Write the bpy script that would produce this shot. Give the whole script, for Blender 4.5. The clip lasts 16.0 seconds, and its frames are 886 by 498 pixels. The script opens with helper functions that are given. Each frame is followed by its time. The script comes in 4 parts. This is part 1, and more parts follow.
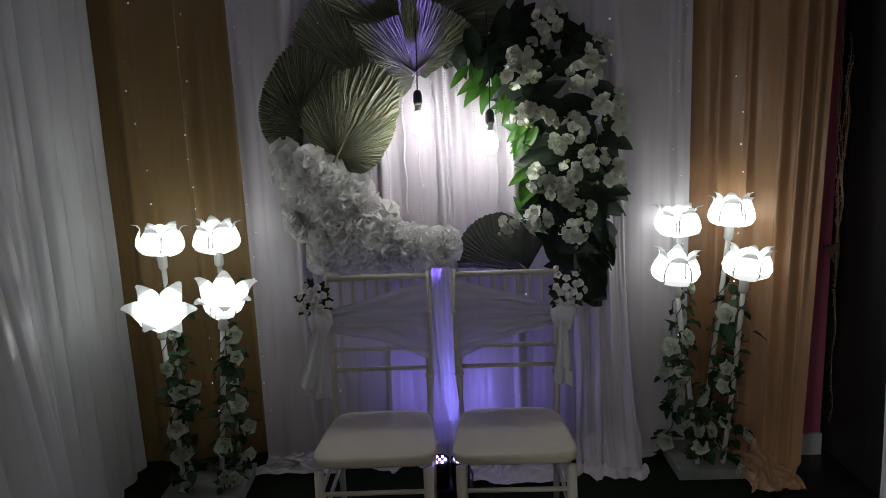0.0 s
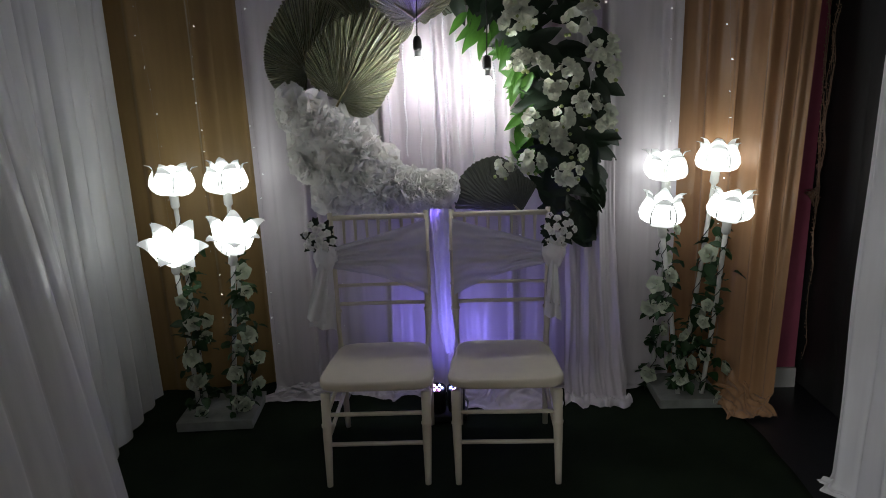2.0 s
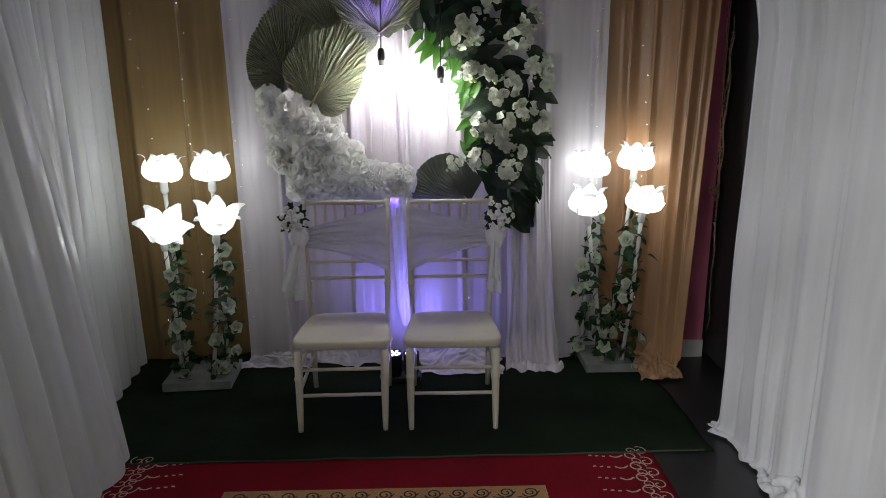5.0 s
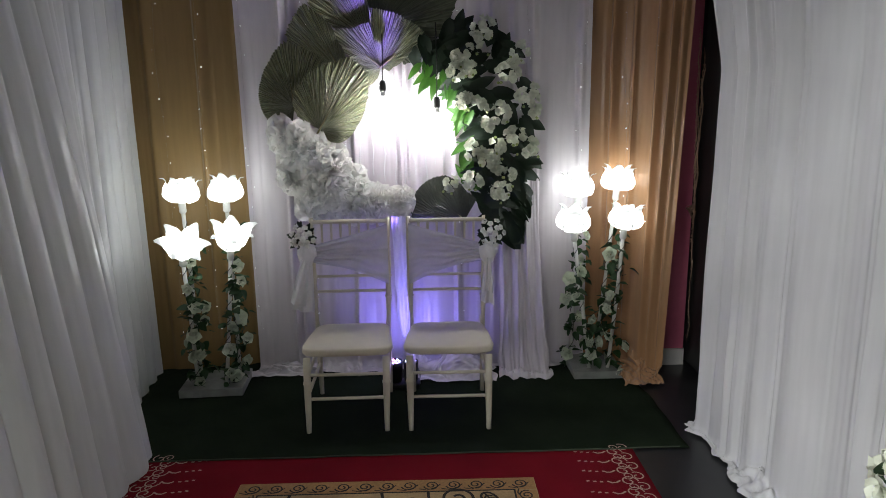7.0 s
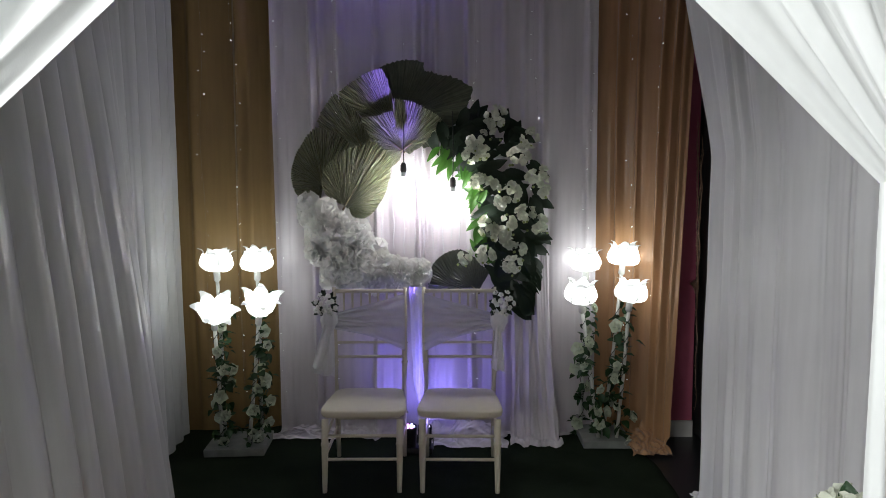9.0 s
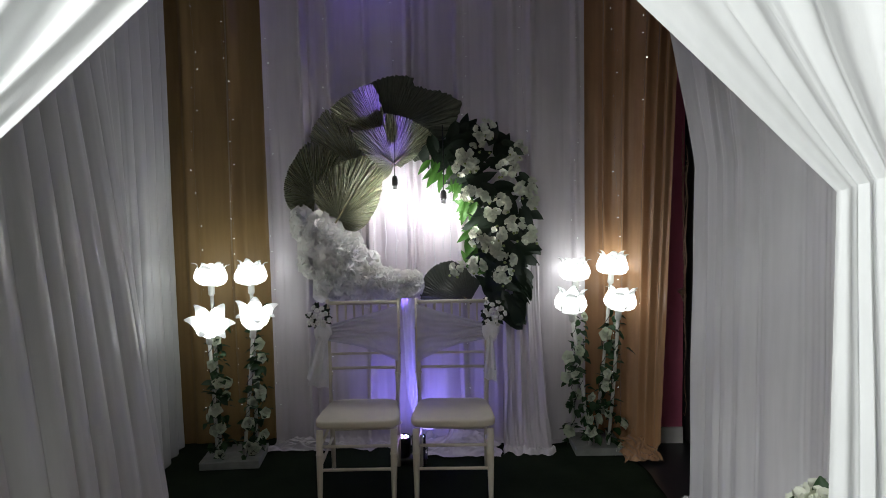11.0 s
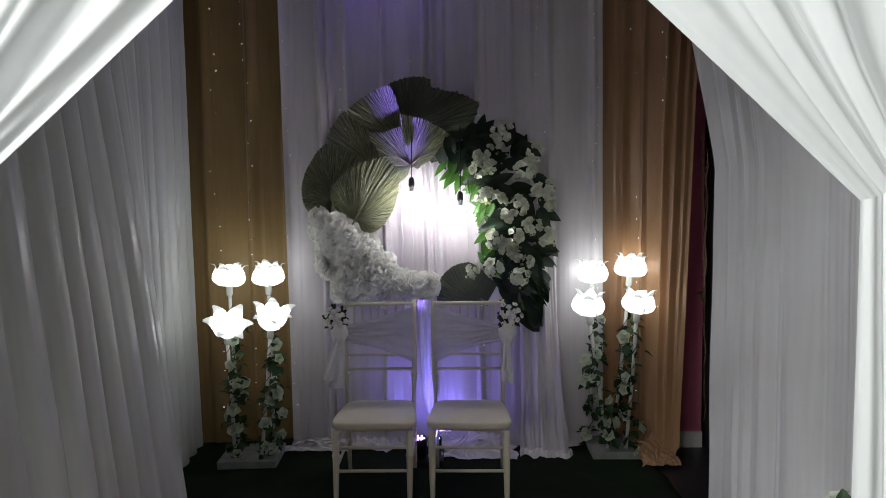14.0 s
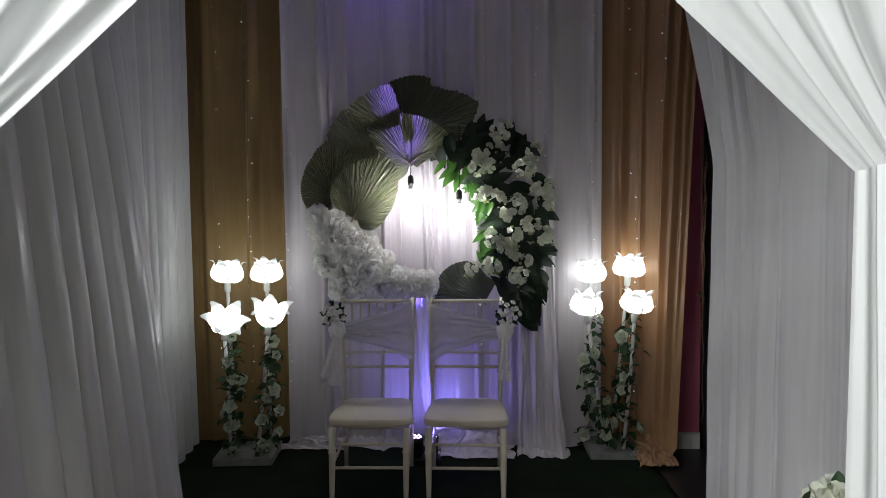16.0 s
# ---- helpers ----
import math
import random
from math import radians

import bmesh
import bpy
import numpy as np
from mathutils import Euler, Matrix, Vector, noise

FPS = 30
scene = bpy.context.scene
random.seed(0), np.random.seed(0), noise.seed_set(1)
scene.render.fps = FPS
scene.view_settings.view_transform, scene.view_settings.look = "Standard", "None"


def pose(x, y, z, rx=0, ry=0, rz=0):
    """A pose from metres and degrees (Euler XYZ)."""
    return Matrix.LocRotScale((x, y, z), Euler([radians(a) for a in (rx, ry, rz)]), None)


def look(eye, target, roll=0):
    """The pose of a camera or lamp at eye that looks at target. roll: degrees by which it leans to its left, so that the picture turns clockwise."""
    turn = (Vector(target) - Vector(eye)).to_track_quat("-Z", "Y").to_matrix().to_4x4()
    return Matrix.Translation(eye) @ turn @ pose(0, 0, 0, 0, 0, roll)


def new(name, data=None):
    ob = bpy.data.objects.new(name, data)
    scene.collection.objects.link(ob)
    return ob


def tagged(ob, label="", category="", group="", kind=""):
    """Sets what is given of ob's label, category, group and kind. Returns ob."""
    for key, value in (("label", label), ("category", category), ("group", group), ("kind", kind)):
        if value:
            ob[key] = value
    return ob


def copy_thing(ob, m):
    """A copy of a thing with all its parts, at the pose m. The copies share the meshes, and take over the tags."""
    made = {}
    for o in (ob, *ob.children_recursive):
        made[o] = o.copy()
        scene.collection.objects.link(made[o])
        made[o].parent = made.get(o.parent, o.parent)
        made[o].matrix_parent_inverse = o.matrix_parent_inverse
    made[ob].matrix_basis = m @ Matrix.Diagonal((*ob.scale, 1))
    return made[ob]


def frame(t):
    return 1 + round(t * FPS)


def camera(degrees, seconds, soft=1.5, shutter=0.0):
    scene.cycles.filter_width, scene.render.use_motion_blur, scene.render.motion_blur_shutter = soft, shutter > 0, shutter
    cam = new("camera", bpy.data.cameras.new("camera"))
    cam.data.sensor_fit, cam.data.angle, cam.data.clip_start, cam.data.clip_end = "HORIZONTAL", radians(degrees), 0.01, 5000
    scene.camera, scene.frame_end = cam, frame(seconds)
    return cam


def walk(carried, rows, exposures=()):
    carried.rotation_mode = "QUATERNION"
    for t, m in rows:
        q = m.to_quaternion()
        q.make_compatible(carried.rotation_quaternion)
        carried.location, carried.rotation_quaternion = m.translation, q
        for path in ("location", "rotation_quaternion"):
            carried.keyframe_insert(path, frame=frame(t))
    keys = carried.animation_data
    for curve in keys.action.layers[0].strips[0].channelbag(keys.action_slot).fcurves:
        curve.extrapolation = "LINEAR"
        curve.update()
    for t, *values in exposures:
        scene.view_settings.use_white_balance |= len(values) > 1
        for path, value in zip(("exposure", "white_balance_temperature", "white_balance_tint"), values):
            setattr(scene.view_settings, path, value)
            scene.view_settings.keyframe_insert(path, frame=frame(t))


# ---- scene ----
import functools

cam = camera(68.4, 16.0, 0.9)
PATH = [
    (0, (0.139, -0.103, 1.653), (0.072, 1.866, 1.313), -2.4),
    (0.5, (0.211, -0.122, 1.653), (-0.028, 1.814, 1.211), -1.9),
    (1, (0.197, -0.17, 1.611), (-0.01, 1.764, 1.145), -1.0),
    (1.5, (0.184, -0.199, 1.626), (0.017, 1.732, 1.135), -2.2),
    (2, (0.161, -0.27, 1.632), (0.084, 1.669, 1.148), -2.1),
    (2.5, (0.165, -0.355, 1.633), (0.119, 1.579, 1.128), -2.5),
    (3, (0.164, -0.434, 1.631), (0.174, 1.505, 1.138), -1.9),
    (5.5, (0.212, -0.876, 1.636), (0.255, 1.067, 1.164), -0.3),
    (6, (0.199, -0.966, 1.631), (0.28, 0.965, 1.118), -0.8),
    (6.5, (0.182, -1.012, 1.661), (0.26, 0.923, 1.162), -0.9),
    (7, (0.213, -1.074, 1.667), (0.253, 0.884, 1.259), -0.8),
    (7.5, (0.254, -1.129, 1.711), (0.205, 0.84, 1.361), 0.5),
    (8, (0.265, -1.217, 1.689), (0.203, 0.763, 1.412), 0.1),
    (8.5, (0.299, -1.273, 1.718), (0.235, 0.709, 1.466), -0.4),
    (9, (0.283, -1.334, 1.684), (0.245, 0.657, 1.503), -0.3),
    (11.5, (0.306, -1.399, 1.683), (0.289, 0.595, 1.54), -1.0),
    (12, (0.336, -1.399, 1.674), (0.278, 0.595, 1.534), -1.0),
    (12.5, (0.31, -1.4, 1.68), (0.23, 0.595, 1.556), -0.7),
    (13, (0.298, -1.399, 1.674), (0.226, 0.596, 1.554), -0.5),
    (13.5, (0.314, -1.385, 1.712), (0.234, 0.608, 1.565), -0.8),
    (14, (0.302, -1.388, 1.7), (0.231, 0.605, 1.554), -0.9),
    (14.5, (0.307, -1.398, 1.665), (0.23, 0.596, 1.529), -1.0),
    (15, (0.314, -1.386, 1.664), (0.246, 0.608, 1.524), -0.7),
    (15.5, (0.317, -1.395, 1.645), (0.238, 0.599, 1.522), -0.8),
    (16, (0.309, -1.394, 1.633), (0.239, 0.601, 1.513), -0.4),
]
EXPOSURES = [(0, -0.85), (1, -0.75), (2.5, -0.5), (4, -0.1), (5.5, 0.08), (6.2, 0.12), (7, 0.25), (8, 0.25), (9, 0.0), (11.5, -0.22), (16, -0.26)]
walk(cam, [(t, look(eye, target, roll)) for t, eye, target, roll in PATH], EXPOSURES)

# ---- world and lights ----
world = bpy.data.worlds.new("world")
scene.world = world
world.use_nodes = True
world.node_tree.nodes["Background"].inputs[0].default_value = (0.7, 0.8, 1.0, 1)
world.node_tree.nodes["Background"].inputs[1].default_value = 0.01

SHADE_GLOW, BULB_GLOW, FAIRY_GLOW = 3.9, 112.0, 9.0
ROOM_WATTS, CEILING_WATTS, BEAM_WATTS, WASH_WATTS = 145.0, 34.0, 2000.0, 15.0


def lamp(name, kind, m, watts, colour, **more):
    data = bpy.data.lights.new(name, kind)
    data.energy, data.color = watts, colour
    ob = new(name, data)
    ob.matrix_world = m
    return ob


room_light = lamp("room_light", "AREA", look((-2.8, -3.0, 2.05), (3.0, -1.6, 1.7)), ROOM_WATTS, (0.965, 1.0, 0.985))
room_light.data.shape, room_light.data.size, room_light.data.size_y = "RECTANGLE", 1.6, 1.0
ceiling_lamp = lamp("ceiling_lamp", "AREA", look((-0.45, -1.7, 3.27), (0.4, -0.9, 1.2)), CEILING_WATTS, (0.965, 1.0, 0.985))
ceiling_lamp.data.shape, ceiling_lamp.data.size, ceiling_lamp.data.size_y = "RECTANGLE", 0.6, 0.08
beam = lamp("beam", "SPOT", look((0.02, 2.71, 0.215), (-0.11, 2.79, 2.15)), BEAM_WATTS, (0.21, 0.12, 1.0))
beam.data.spot_size, beam.data.spot_blend, beam.data.shadow_soft_size = radians(12.5), 0.9, 0.03
wash = lamp("wash", "SPOT", look((0.07, 2.63, 0.23), (0.16, 3.02, 0.5)), WASH_WATTS, (0.25, 0.21, 1.0))
wash.data.spot_size, wash.data.spot_blend, wash.data.shadow_soft_size = radians(145), 1.0, 0.07


# ---- materials ----
def material(name, colour, rough=0.6, metal=0.0, spread=0.12, scale=30.0, coarse=2.5, bump=0.15, bump_scale=200.0,
             stretch=(1, 1, 1), sheen=0.0, random_tone=0.0, translucent=0.0, glow=0.0, see_through=0.0, shine=0.5):
    m = bpy.data.materials.new(name)
    m.use_nodes = True
    t = m.node_tree
    n, l = t.nodes, t.links
    b = n["Principled BSDF"]
    b.inputs["Roughness"].default_value, b.inputs["Metallic"].default_value = rough, metal
    b.inputs["Sheen Weight"].default_value = sheen
    b.inputs["Specular IOR Level"].default_value = shine
    co = n.new("ShaderNodeTexCoord")
    mp = n.new("ShaderNodeMapping")
    mp.inputs["Scale"].default_value = stretch
    l.new(co.outputs["Object"], mp.inputs[0])
    fine, broad = n.new("ShaderNodeTexNoise"), n.new("ShaderNodeTexNoise")
    fine.inputs["Scale"].default_value, broad.inputs["Scale"].default_value = scale, coarse
    fine.inputs["Detail"].default_value = broad.inputs["Detail"].default_value = 3
    add = n.new("ShaderNodeMath")
    l.new(mp.outputs[0], fine.inputs["Vector"])
    l.new(co.outputs["Object"], broad.inputs["Vector"])
    l.new(fine.outputs[0], add.inputs[0])
    l.new(broad.outputs[0], add.inputs[1])
    last = add.outputs[0]
    if random_tone:
        info, mul = n.new("ShaderNodeObjectInfo"), n.new("ShaderNodeMath")
        mul.operation = "MULTIPLY_ADD"
        mul.inputs[1].default_value = random_tone
        l.new(info.outputs["Random"], mul.inputs[0])
        l.new(last, mul.inputs[2])
        last = mul.outputs[0]
    ramp = n.new("ShaderNodeMapRange")
    ramp.inputs[1].default_value, ramp.inputs[2].default_value = 0.6, 1.4 + random_tone
    ramp.inputs[3].default_value, ramp.inputs[4].default_value = 1 - spread, 1 + spread
    l.new(last, ramp.inputs[0])
    mix = n.new("ShaderNodeVectorMath")
    mix.operation = "SCALE"
    mix.inputs[0].default_value = colour
    l.new(ramp.outputs[0], mix.inputs["Scale"])
    l.new(mix.outputs[0], b.inputs["Base Color"])
    if bump:
        grain, bp = n.new("ShaderNodeTexNoise"), n.new("ShaderNodeBump")
        grain.inputs["Scale"].default_value = bump_scale
        bp.inputs["Strength"].default_value, bp.inputs["Distance"].default_value = bump, 0.003
        l.new(mp.outputs[0], grain.inputs["Vector"])
        l.new(grain.outputs[0], bp.inputs["Height"])
        l.new(bp.outputs[0], b.inputs["Normal"])
    out = n["Material Output"]
    surface = b.outputs[0]
    if translucent:
        tr, ms = n.new("ShaderNodeBsdfTranslucent"), n.new("ShaderNodeMixShader")
        l.new(mix.outputs[0], tr.inputs[0])
        ms.inputs[0].default_value = translucent
        l.new(surface, ms.inputs[1])
        l.new(tr.outputs[0], ms.inputs[2])
        surface = ms.outputs[0]
    if see_through:
        tp, ms = n.new("ShaderNodeBsdfTransparent"), n.new("ShaderNodeMixShader")
        ms.inputs[0].default_value = see_through
        l.new(surface, ms.inputs[1])
        l.new(tp.outputs[0], ms.inputs[2])
        surface = ms.outputs[0]
    if glow:
        b.inputs["Emission Color"].default_value = (*[min(1, c * 1.25) for c in colour], 1)
        b.inputs["Emission Strength"].default_value = glow
    l.new(surface, out.inputs[0])
    return m


def streaks(m, count, low, high):
    """Fine uneven lines that run out from a leaf's base."""
    n, l = m.node_tree.nodes, m.node_tree.links
    co, sep, at = n.new("ShaderNodeTexCoord"), n.new("ShaderNodeSeparateXYZ"), n.new("ShaderNodeMath")
    at.operation = "ARCTAN2"
    l.new(co.outputs["Object"], sep.inputs[0])
    l.new(sep.outputs[0], at.inputs[0])
    l.new(sep.outputs[1], at.inputs[1])
    line = n.new("ShaderNodeTexNoise")
    line.noise_dimensions = "1D"
    line.inputs["Scale"].default_value, line.inputs["Detail"].default_value = count, 2
    l.new(at.outputs[0], line.inputs["W"])
    rg, sc = n.new("ShaderNodeMapRange"), n.new("ShaderNodeVectorMath")
    rg.inputs[1].default_value, rg.inputs[2].default_value = 0.33, 0.67
    rg.inputs[3].default_value, rg.inputs[4].default_value = low, high
    sc.operation = "SCALE"
    l.new(line.outputs[0], rg.inputs[0])
    base = n["Principled BSDF"].inputs["Base Color"]
    l.new(base.links[0].from_socket, sc.inputs[0])
    l.new(rg.outputs[0], sc.inputs["Scale"])
    l.new(sc.outputs[0], base)


BACK_CLOTH = material("backdrop_cloth", (0.725, 0.672, 0.712), 0.28, spread=0.07, stretch=(1, 1, 0.08), sheen=0.25, bump=0.1, bump_scale=420, translucent=0.12)
WHITE_CLOTH = material("white_cloth", (0.68, 0.69, 0.69), 0.28, spread=0.07, stretch=(1, 1, 0.08), sheen=0.25, bump=0.1, bump_scale=420, translucent=0.12)
OCHRE_CLOTH = material("ochre_cloth", (0.28, 0.175, 0.062), 0.42, spread=0.14, stretch=(1, 1, 0.08), sheen=0.25, bump=0.1, bump_scale=420, translucent=0.08)
GOLD_CLOTH = material("gold_cloth", (0.40, 0.22, 0.11), 0.27, spread=0.14, stretch=(1, 1, 0.08), sheen=0.3, bump=0.1, bump_scale=420, translucent=0.08)
SIDE_CLOTH = material("side_cloth", (0.7, 0.69, 0.71), 0.5, spread=0.08, stretch=(1, 1, 0.08), sheen=0.2, bump=0.1, bump_scale=420, translucent=0.12)
ENTRY_CLOTH = material("entry_cloth", (0.88, 0.89, 0.89), 0.55, spread=0.04, stretch=(1, 1, 0.2), sheen=0.2, bump=0.08, bump_scale=420, translucent=0.12)
SHEER = material("sheer_cloth", (0.74, 0.72, 0.78), 0.5, spread=0.06, sheen=0.3, bump=0.1, bump_scale=500, see_through=0.22, translucent=0.2)
SATIN = material("satin_ribbon", (0.84, 0.83, 0.86), 0.3, spread=0.06, sheen=0.2, bump=0.05, bump_scale=400)
BLACK_CLOTH = material("black_cloth", (0.019, 0.019, 0.019), 0.5, spread=0.3, stretch=(1, 1, 0.1), bump=0.15)
GLITTER = material("glitter_strand", (0.55, 0.38, 0.26), 0.3, metal=0.5, spread=0.5, scale=300)
PINK_WALL = material("pink_paint", (0.50, 0.12, 0.20), 0.65, spread=0.06, bump=0.2, bump_scale=120)
PLAIN_WALL = material("pale_paint", (0.55, 0.55, 0.53), 0.7, spread=0.05, bump=0.2, bump_scale=120)
CEILING_PAINT = material("ceiling_paint", (0.5, 0.5, 0.5), 0.8, spread=0.05, bump=0.15, bump_scale=90)
SKIRTING = material("skirting_paint", (0.62, 0.6, 0.58), 0.5, spread=0.06)
FLOOR_TILE = material("floor_tile", (0.015, 0.016, 0.018), 0.36, spread=0.25, scale=12, bump=0.05)
TURF = material("green_carpet", (0.013, 0.020, 0.011), 0.95, shine=0.08, spread=0.45, scale=260, coarse=5, bump=0.9, bump_scale=700)
EDGE_THREAD = material("edge_thread", (0.06, 0.07, 0.05), 0.9, shine=0.1, spread=0.3, scale=200)
RED_RUG = material("red_rug", (0.17, 0.005, 0.012), 0.9, shine=0.1, spread=0.25, scale=180, coarse=4, bump=0.7, bump_scale=600)
RUG_PATTERN = material("rug_pattern", (0.5, 0.33, 0.27), 0.9, spread=0.25, scale=200, bump=0.6, bump_scale=600)
TAN_MAT = material("tan_mat", (0.42, 0.29, 0.15), 0.95, spread=0.3, scale=90, coarse=6, bump=0.8, bump_scale=500)
MAT_ORANGE = material("mat_border", (0.36, 0.2, 0.08), 0.95, spread=0.3, scale=90, coarse=6, bump=0.8, bump_scale=500)
MAT_LINE = material("mat_line", (0.018, 0.014, 0.012), 0.95, spread=0.3, scale=200, bump=0.8, bump_scale=500)
CHAIR_PAINT = material("chair_paint", (0.70, 0.645, 0.52), 0.38, spread=0.07, scale=14, bump=0.06, bump_scale=60)
PETAL_WHITE = material("petal_white", (0.96, 0.95, 0.92), 0.65, spread=0.06, scale=60, random_tone=0.4, translucent=0.22, bump=0.1)
PETAL_CREAM = material("petal_cream", (0.74, 0.76, 0.64), 0.6, spread=0.12, scale=60, random_tone=0.5, translucent=0.25, bump=0.1)
PETAL_PALE = material("petal_pale", (0.70, 0.75, 0.61), 0.6, spread=0.15, scale=60, random_tone=0.6, translucent=0.25, bump=0.1)
BUD_GREEN = material("bud_green", (0.35, 0.42, 0.16), 0.6, spread=0.2, scale=80)
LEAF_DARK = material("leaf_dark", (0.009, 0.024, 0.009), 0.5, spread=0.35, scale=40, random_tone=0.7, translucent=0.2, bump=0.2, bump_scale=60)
# Brighter than leaf_dark: bulb light through the leaves is put into this green.
LEAF_LIT = material("leaf_lit", (0.06, 0.18, 0.02), 0.42, spread=0.3, scale=40, random_tone=0.7, translucent=0.35, bump=0.2, bump_scale=60)
LEAF_IVY = material("leaf_ivy", (0.017, 0.058, 0.014), 0.5, spread=0.35, scale=40, random_tone=0.7, translucent=0.2, bump=0.2)
PALM_OLIVE = material("palm_olive", (0.24, 0.25, 0.152), 0.3, spread=0.22, scale=30, bump=0.3, bump_scale=70, sheen=0.1)
# Wide range: ridge shading of the pleats painted in with the leaf's own streaks.
streaks(PALM_OLIVE, 70, 0.25, 1.75)
PALM_DARK = material("palm_dark", (0.075, 0.085, 0.055), 0.55, spread=0.25, scale=30, bump=0.3, bump_scale=70)
PALM_BLACK = material("palm_blackish", (0.05, 0.056, 0.042), 0.3, spread=0.25, scale=30, bump=0.3, bump_scale=70)
streaks(PALM_DARK, 40, 0.75, 1.25)
streaks(PALM_BLACK, 40, 0.75, 1.25)
STEM = material("leaf_stem", (0.25, 0.22, 0.12), 0.6)
POLE_PAINT = material("pole_paint", (0.66, 0.66, 0.62), 0.45, spread=0.1)
BASE_PAINT = material("base_paint", (0.23, 0.24, 0.225), 0.6, spread=0.25, scale=18, bump=0.3, bump_scale=60)
BLACK_PLASTIC = material("black_plastic", (0.012, 0.012, 0.012), 0.4)
GREY_METAL = material("grey_metal", (0.35, 0.35, 0.35), 0.35, metal=0.9)
WIRE = material("dark_wire", (0.01, 0.012, 0.01), 0.5)
SHADE_WHITE = material("glowing_shade", (0.765, 0.8, 0.785), 0.5, spread=0.02, bump=0, glow=SHADE_GLOW)
SHADE_EDGE = material("shade_rim", (0.2, 0.21, 0.2), 0.5, bump=0)
SHADE_TIP = material("shade_tip", (0.745, 0.78, 0.765), 0.4, spread=0.02, bump=0, glow=0.5)
SHADE_LOW = material("shade_base", (0.765, 0.8, 0.785), 0.5, spread=0.02, bump=0, glow=1.5)
BULB_LIT = material("lit_bulb", (0.95, 0.97, 1.0), 0.4, spread=0.01, bump=0, glow=BULB_GLOW)
FAIRY_LIT = material("lit_fairy", (0.9, 0.95, 1.0), 0.4, spread=0.01, bump=0, glow=FAIRY_GLOW)
CRYSTAL = material("crystal_bead", (0.85, 0.85, 0.88), 0.15, spread=0.05, bump=0)
LED_BLUE = material("led_blue", (0.3, 0.35, 1.0), 0.3, spread=0.01, bump=0, glow=9)
LED_PINK = material("led_pink", (0.9, 0.3, 0.9), 0.3, spread=0.01, bump=0, glow=7)
PANEL_LIT = material("lit_panel", (0.95, 0.97, 0.95), 0.4, spread=0.01, bump=0, glow=3)


# ---- shapes ----
def mesh_of(name, bm, mat, smooth=True):
    me = bpy.data.meshes.new(name)
    bmesh.ops.recalc_face_normals(bm, faces=bm.faces[:])
    bm.to_mesh(me)
    bm.free()
    for m in (mat if isinstance(mat, (list, tuple)) else [mat]):
        me.materials.append(m)
    if smooth:
        me.polygons.foreach_set("use_smooth", [True] * len(me.polygons))
    return me


def part(name, bm, mat, parent=None, label="", smooth=True, m=None):
    me = bm if isinstance(bm, bpy.types.Mesh) else mesh_of(name, bm, mat, smooth)
    ob = new(name, me)
    if parent:
        ob.parent = parent
    if m is not None:
        ob.matrix_basis = m
    return tagged(ob, label)


def thing(name, at, label, category, group="", kind=""):
    ob = new(name)
    ob.empty_display_size = 0.1
    ob.location = at
    return tagged(ob, label, category, group, kind)


def box(x0, y0, z0, x1, y1, z1, bevel=0.0, segments=2):
    bm = bmesh.new()
    bmesh.ops.create_cube(bm, size=1)
    for v in bm.verts:
        v.co = Vector((x0 + (v.co.x + 0.5) * (x1 - x0), y0 + (v.co.y + 0.5) * (y1 - y0), z0 + (v.co.z + 0.5) * (z1 - z0)))
    if bevel:
        bmesh.ops.bevel(bm, geom=bm.edges[:], offset=bevel, segments=segments, affect="EDGES", profile=0.6)
    return bm


def tube(points, radii, sides=8, bm=None, caps=True):
    """A round bar through the points."""
    bm = bm or bmesh.new()
    points = [Vector(p) for p in points]
    if isinstance(radii, (int, float)):
        radii = [radii] * len(points)
    rings = []
    for i, p in enumerate(points):
        d = (points[min(i + 1, len(points) - 1)] - points[max(i - 1, 0)]).normalized()
        q = d.to_track_quat("Z", "Y")
        rings.append([bm.verts.new(p + q @ Vector((radii[i] * math.cos(a), radii[i] * math.sin(a), 0)))
                      for a in [2 * math.pi * k / sides for k in range(sides)]])
    for a, b in zip(rings, rings[1:]):
        for k in range(sides):
            bm.faces.new((a[k], a[(k + 1) % sides], b[(k + 1) % sides], b[k]))
    if caps:
        bm.faces.new(rings[0][::-1])
        bm.faces.new(rings[-1])
    return bm


def turned(profile, sides=14):
    """A turned shape about z from (radius, height) pairs."""
    bm = bmesh.new()
    rings = [[bm.verts.new((r * math.cos(2 * math.pi * k / sides), r * math.sin(2 * math.pi * k / sides), z)) for k in range(sides)] for r, z in profile]
    for a, b in zip(rings, rings[1:]):
        for k in range(sides):
            bm.faces.new((a[k], a[(k + 1) % sides], b[(k + 1) % sides], b[k]))
    bm.faces.new(rings[0][::-1])
    bm.faces.new(rings[-1])
    return bm


def grid(columns, rows, place):
    """A sheet; place(u, v) gives the point, u and v from 0 to 1."""
    bm = bmesh.new()
    vs = [[bm.verts.new(place(i / columns, j / rows)) for i in range(columns + 1)] for j in range(rows + 1)]
    for j in range(rows):
        for i in range(columns):
            bm.faces.new((vs[j][i], vs[j][i + 1], vs[j + 1][i + 1], vs[j + 1][i]))
    return bm


def along(points, u):
    """The point at the share u of a line of points, and the way across it."""
    points = [Vector(p) for p in points]
    lengths = [(b - a).length for a, b in zip(points, points[1:])]
    s = u * sum(lengths)
    for a, b, d in zip(points, points[1:], lengths):
        if s <= d or b is points[-1]:
            w = (b - a).normalized()
            return a.lerp(b, s / d), Vector((-w.y, w.x))
        s -= d


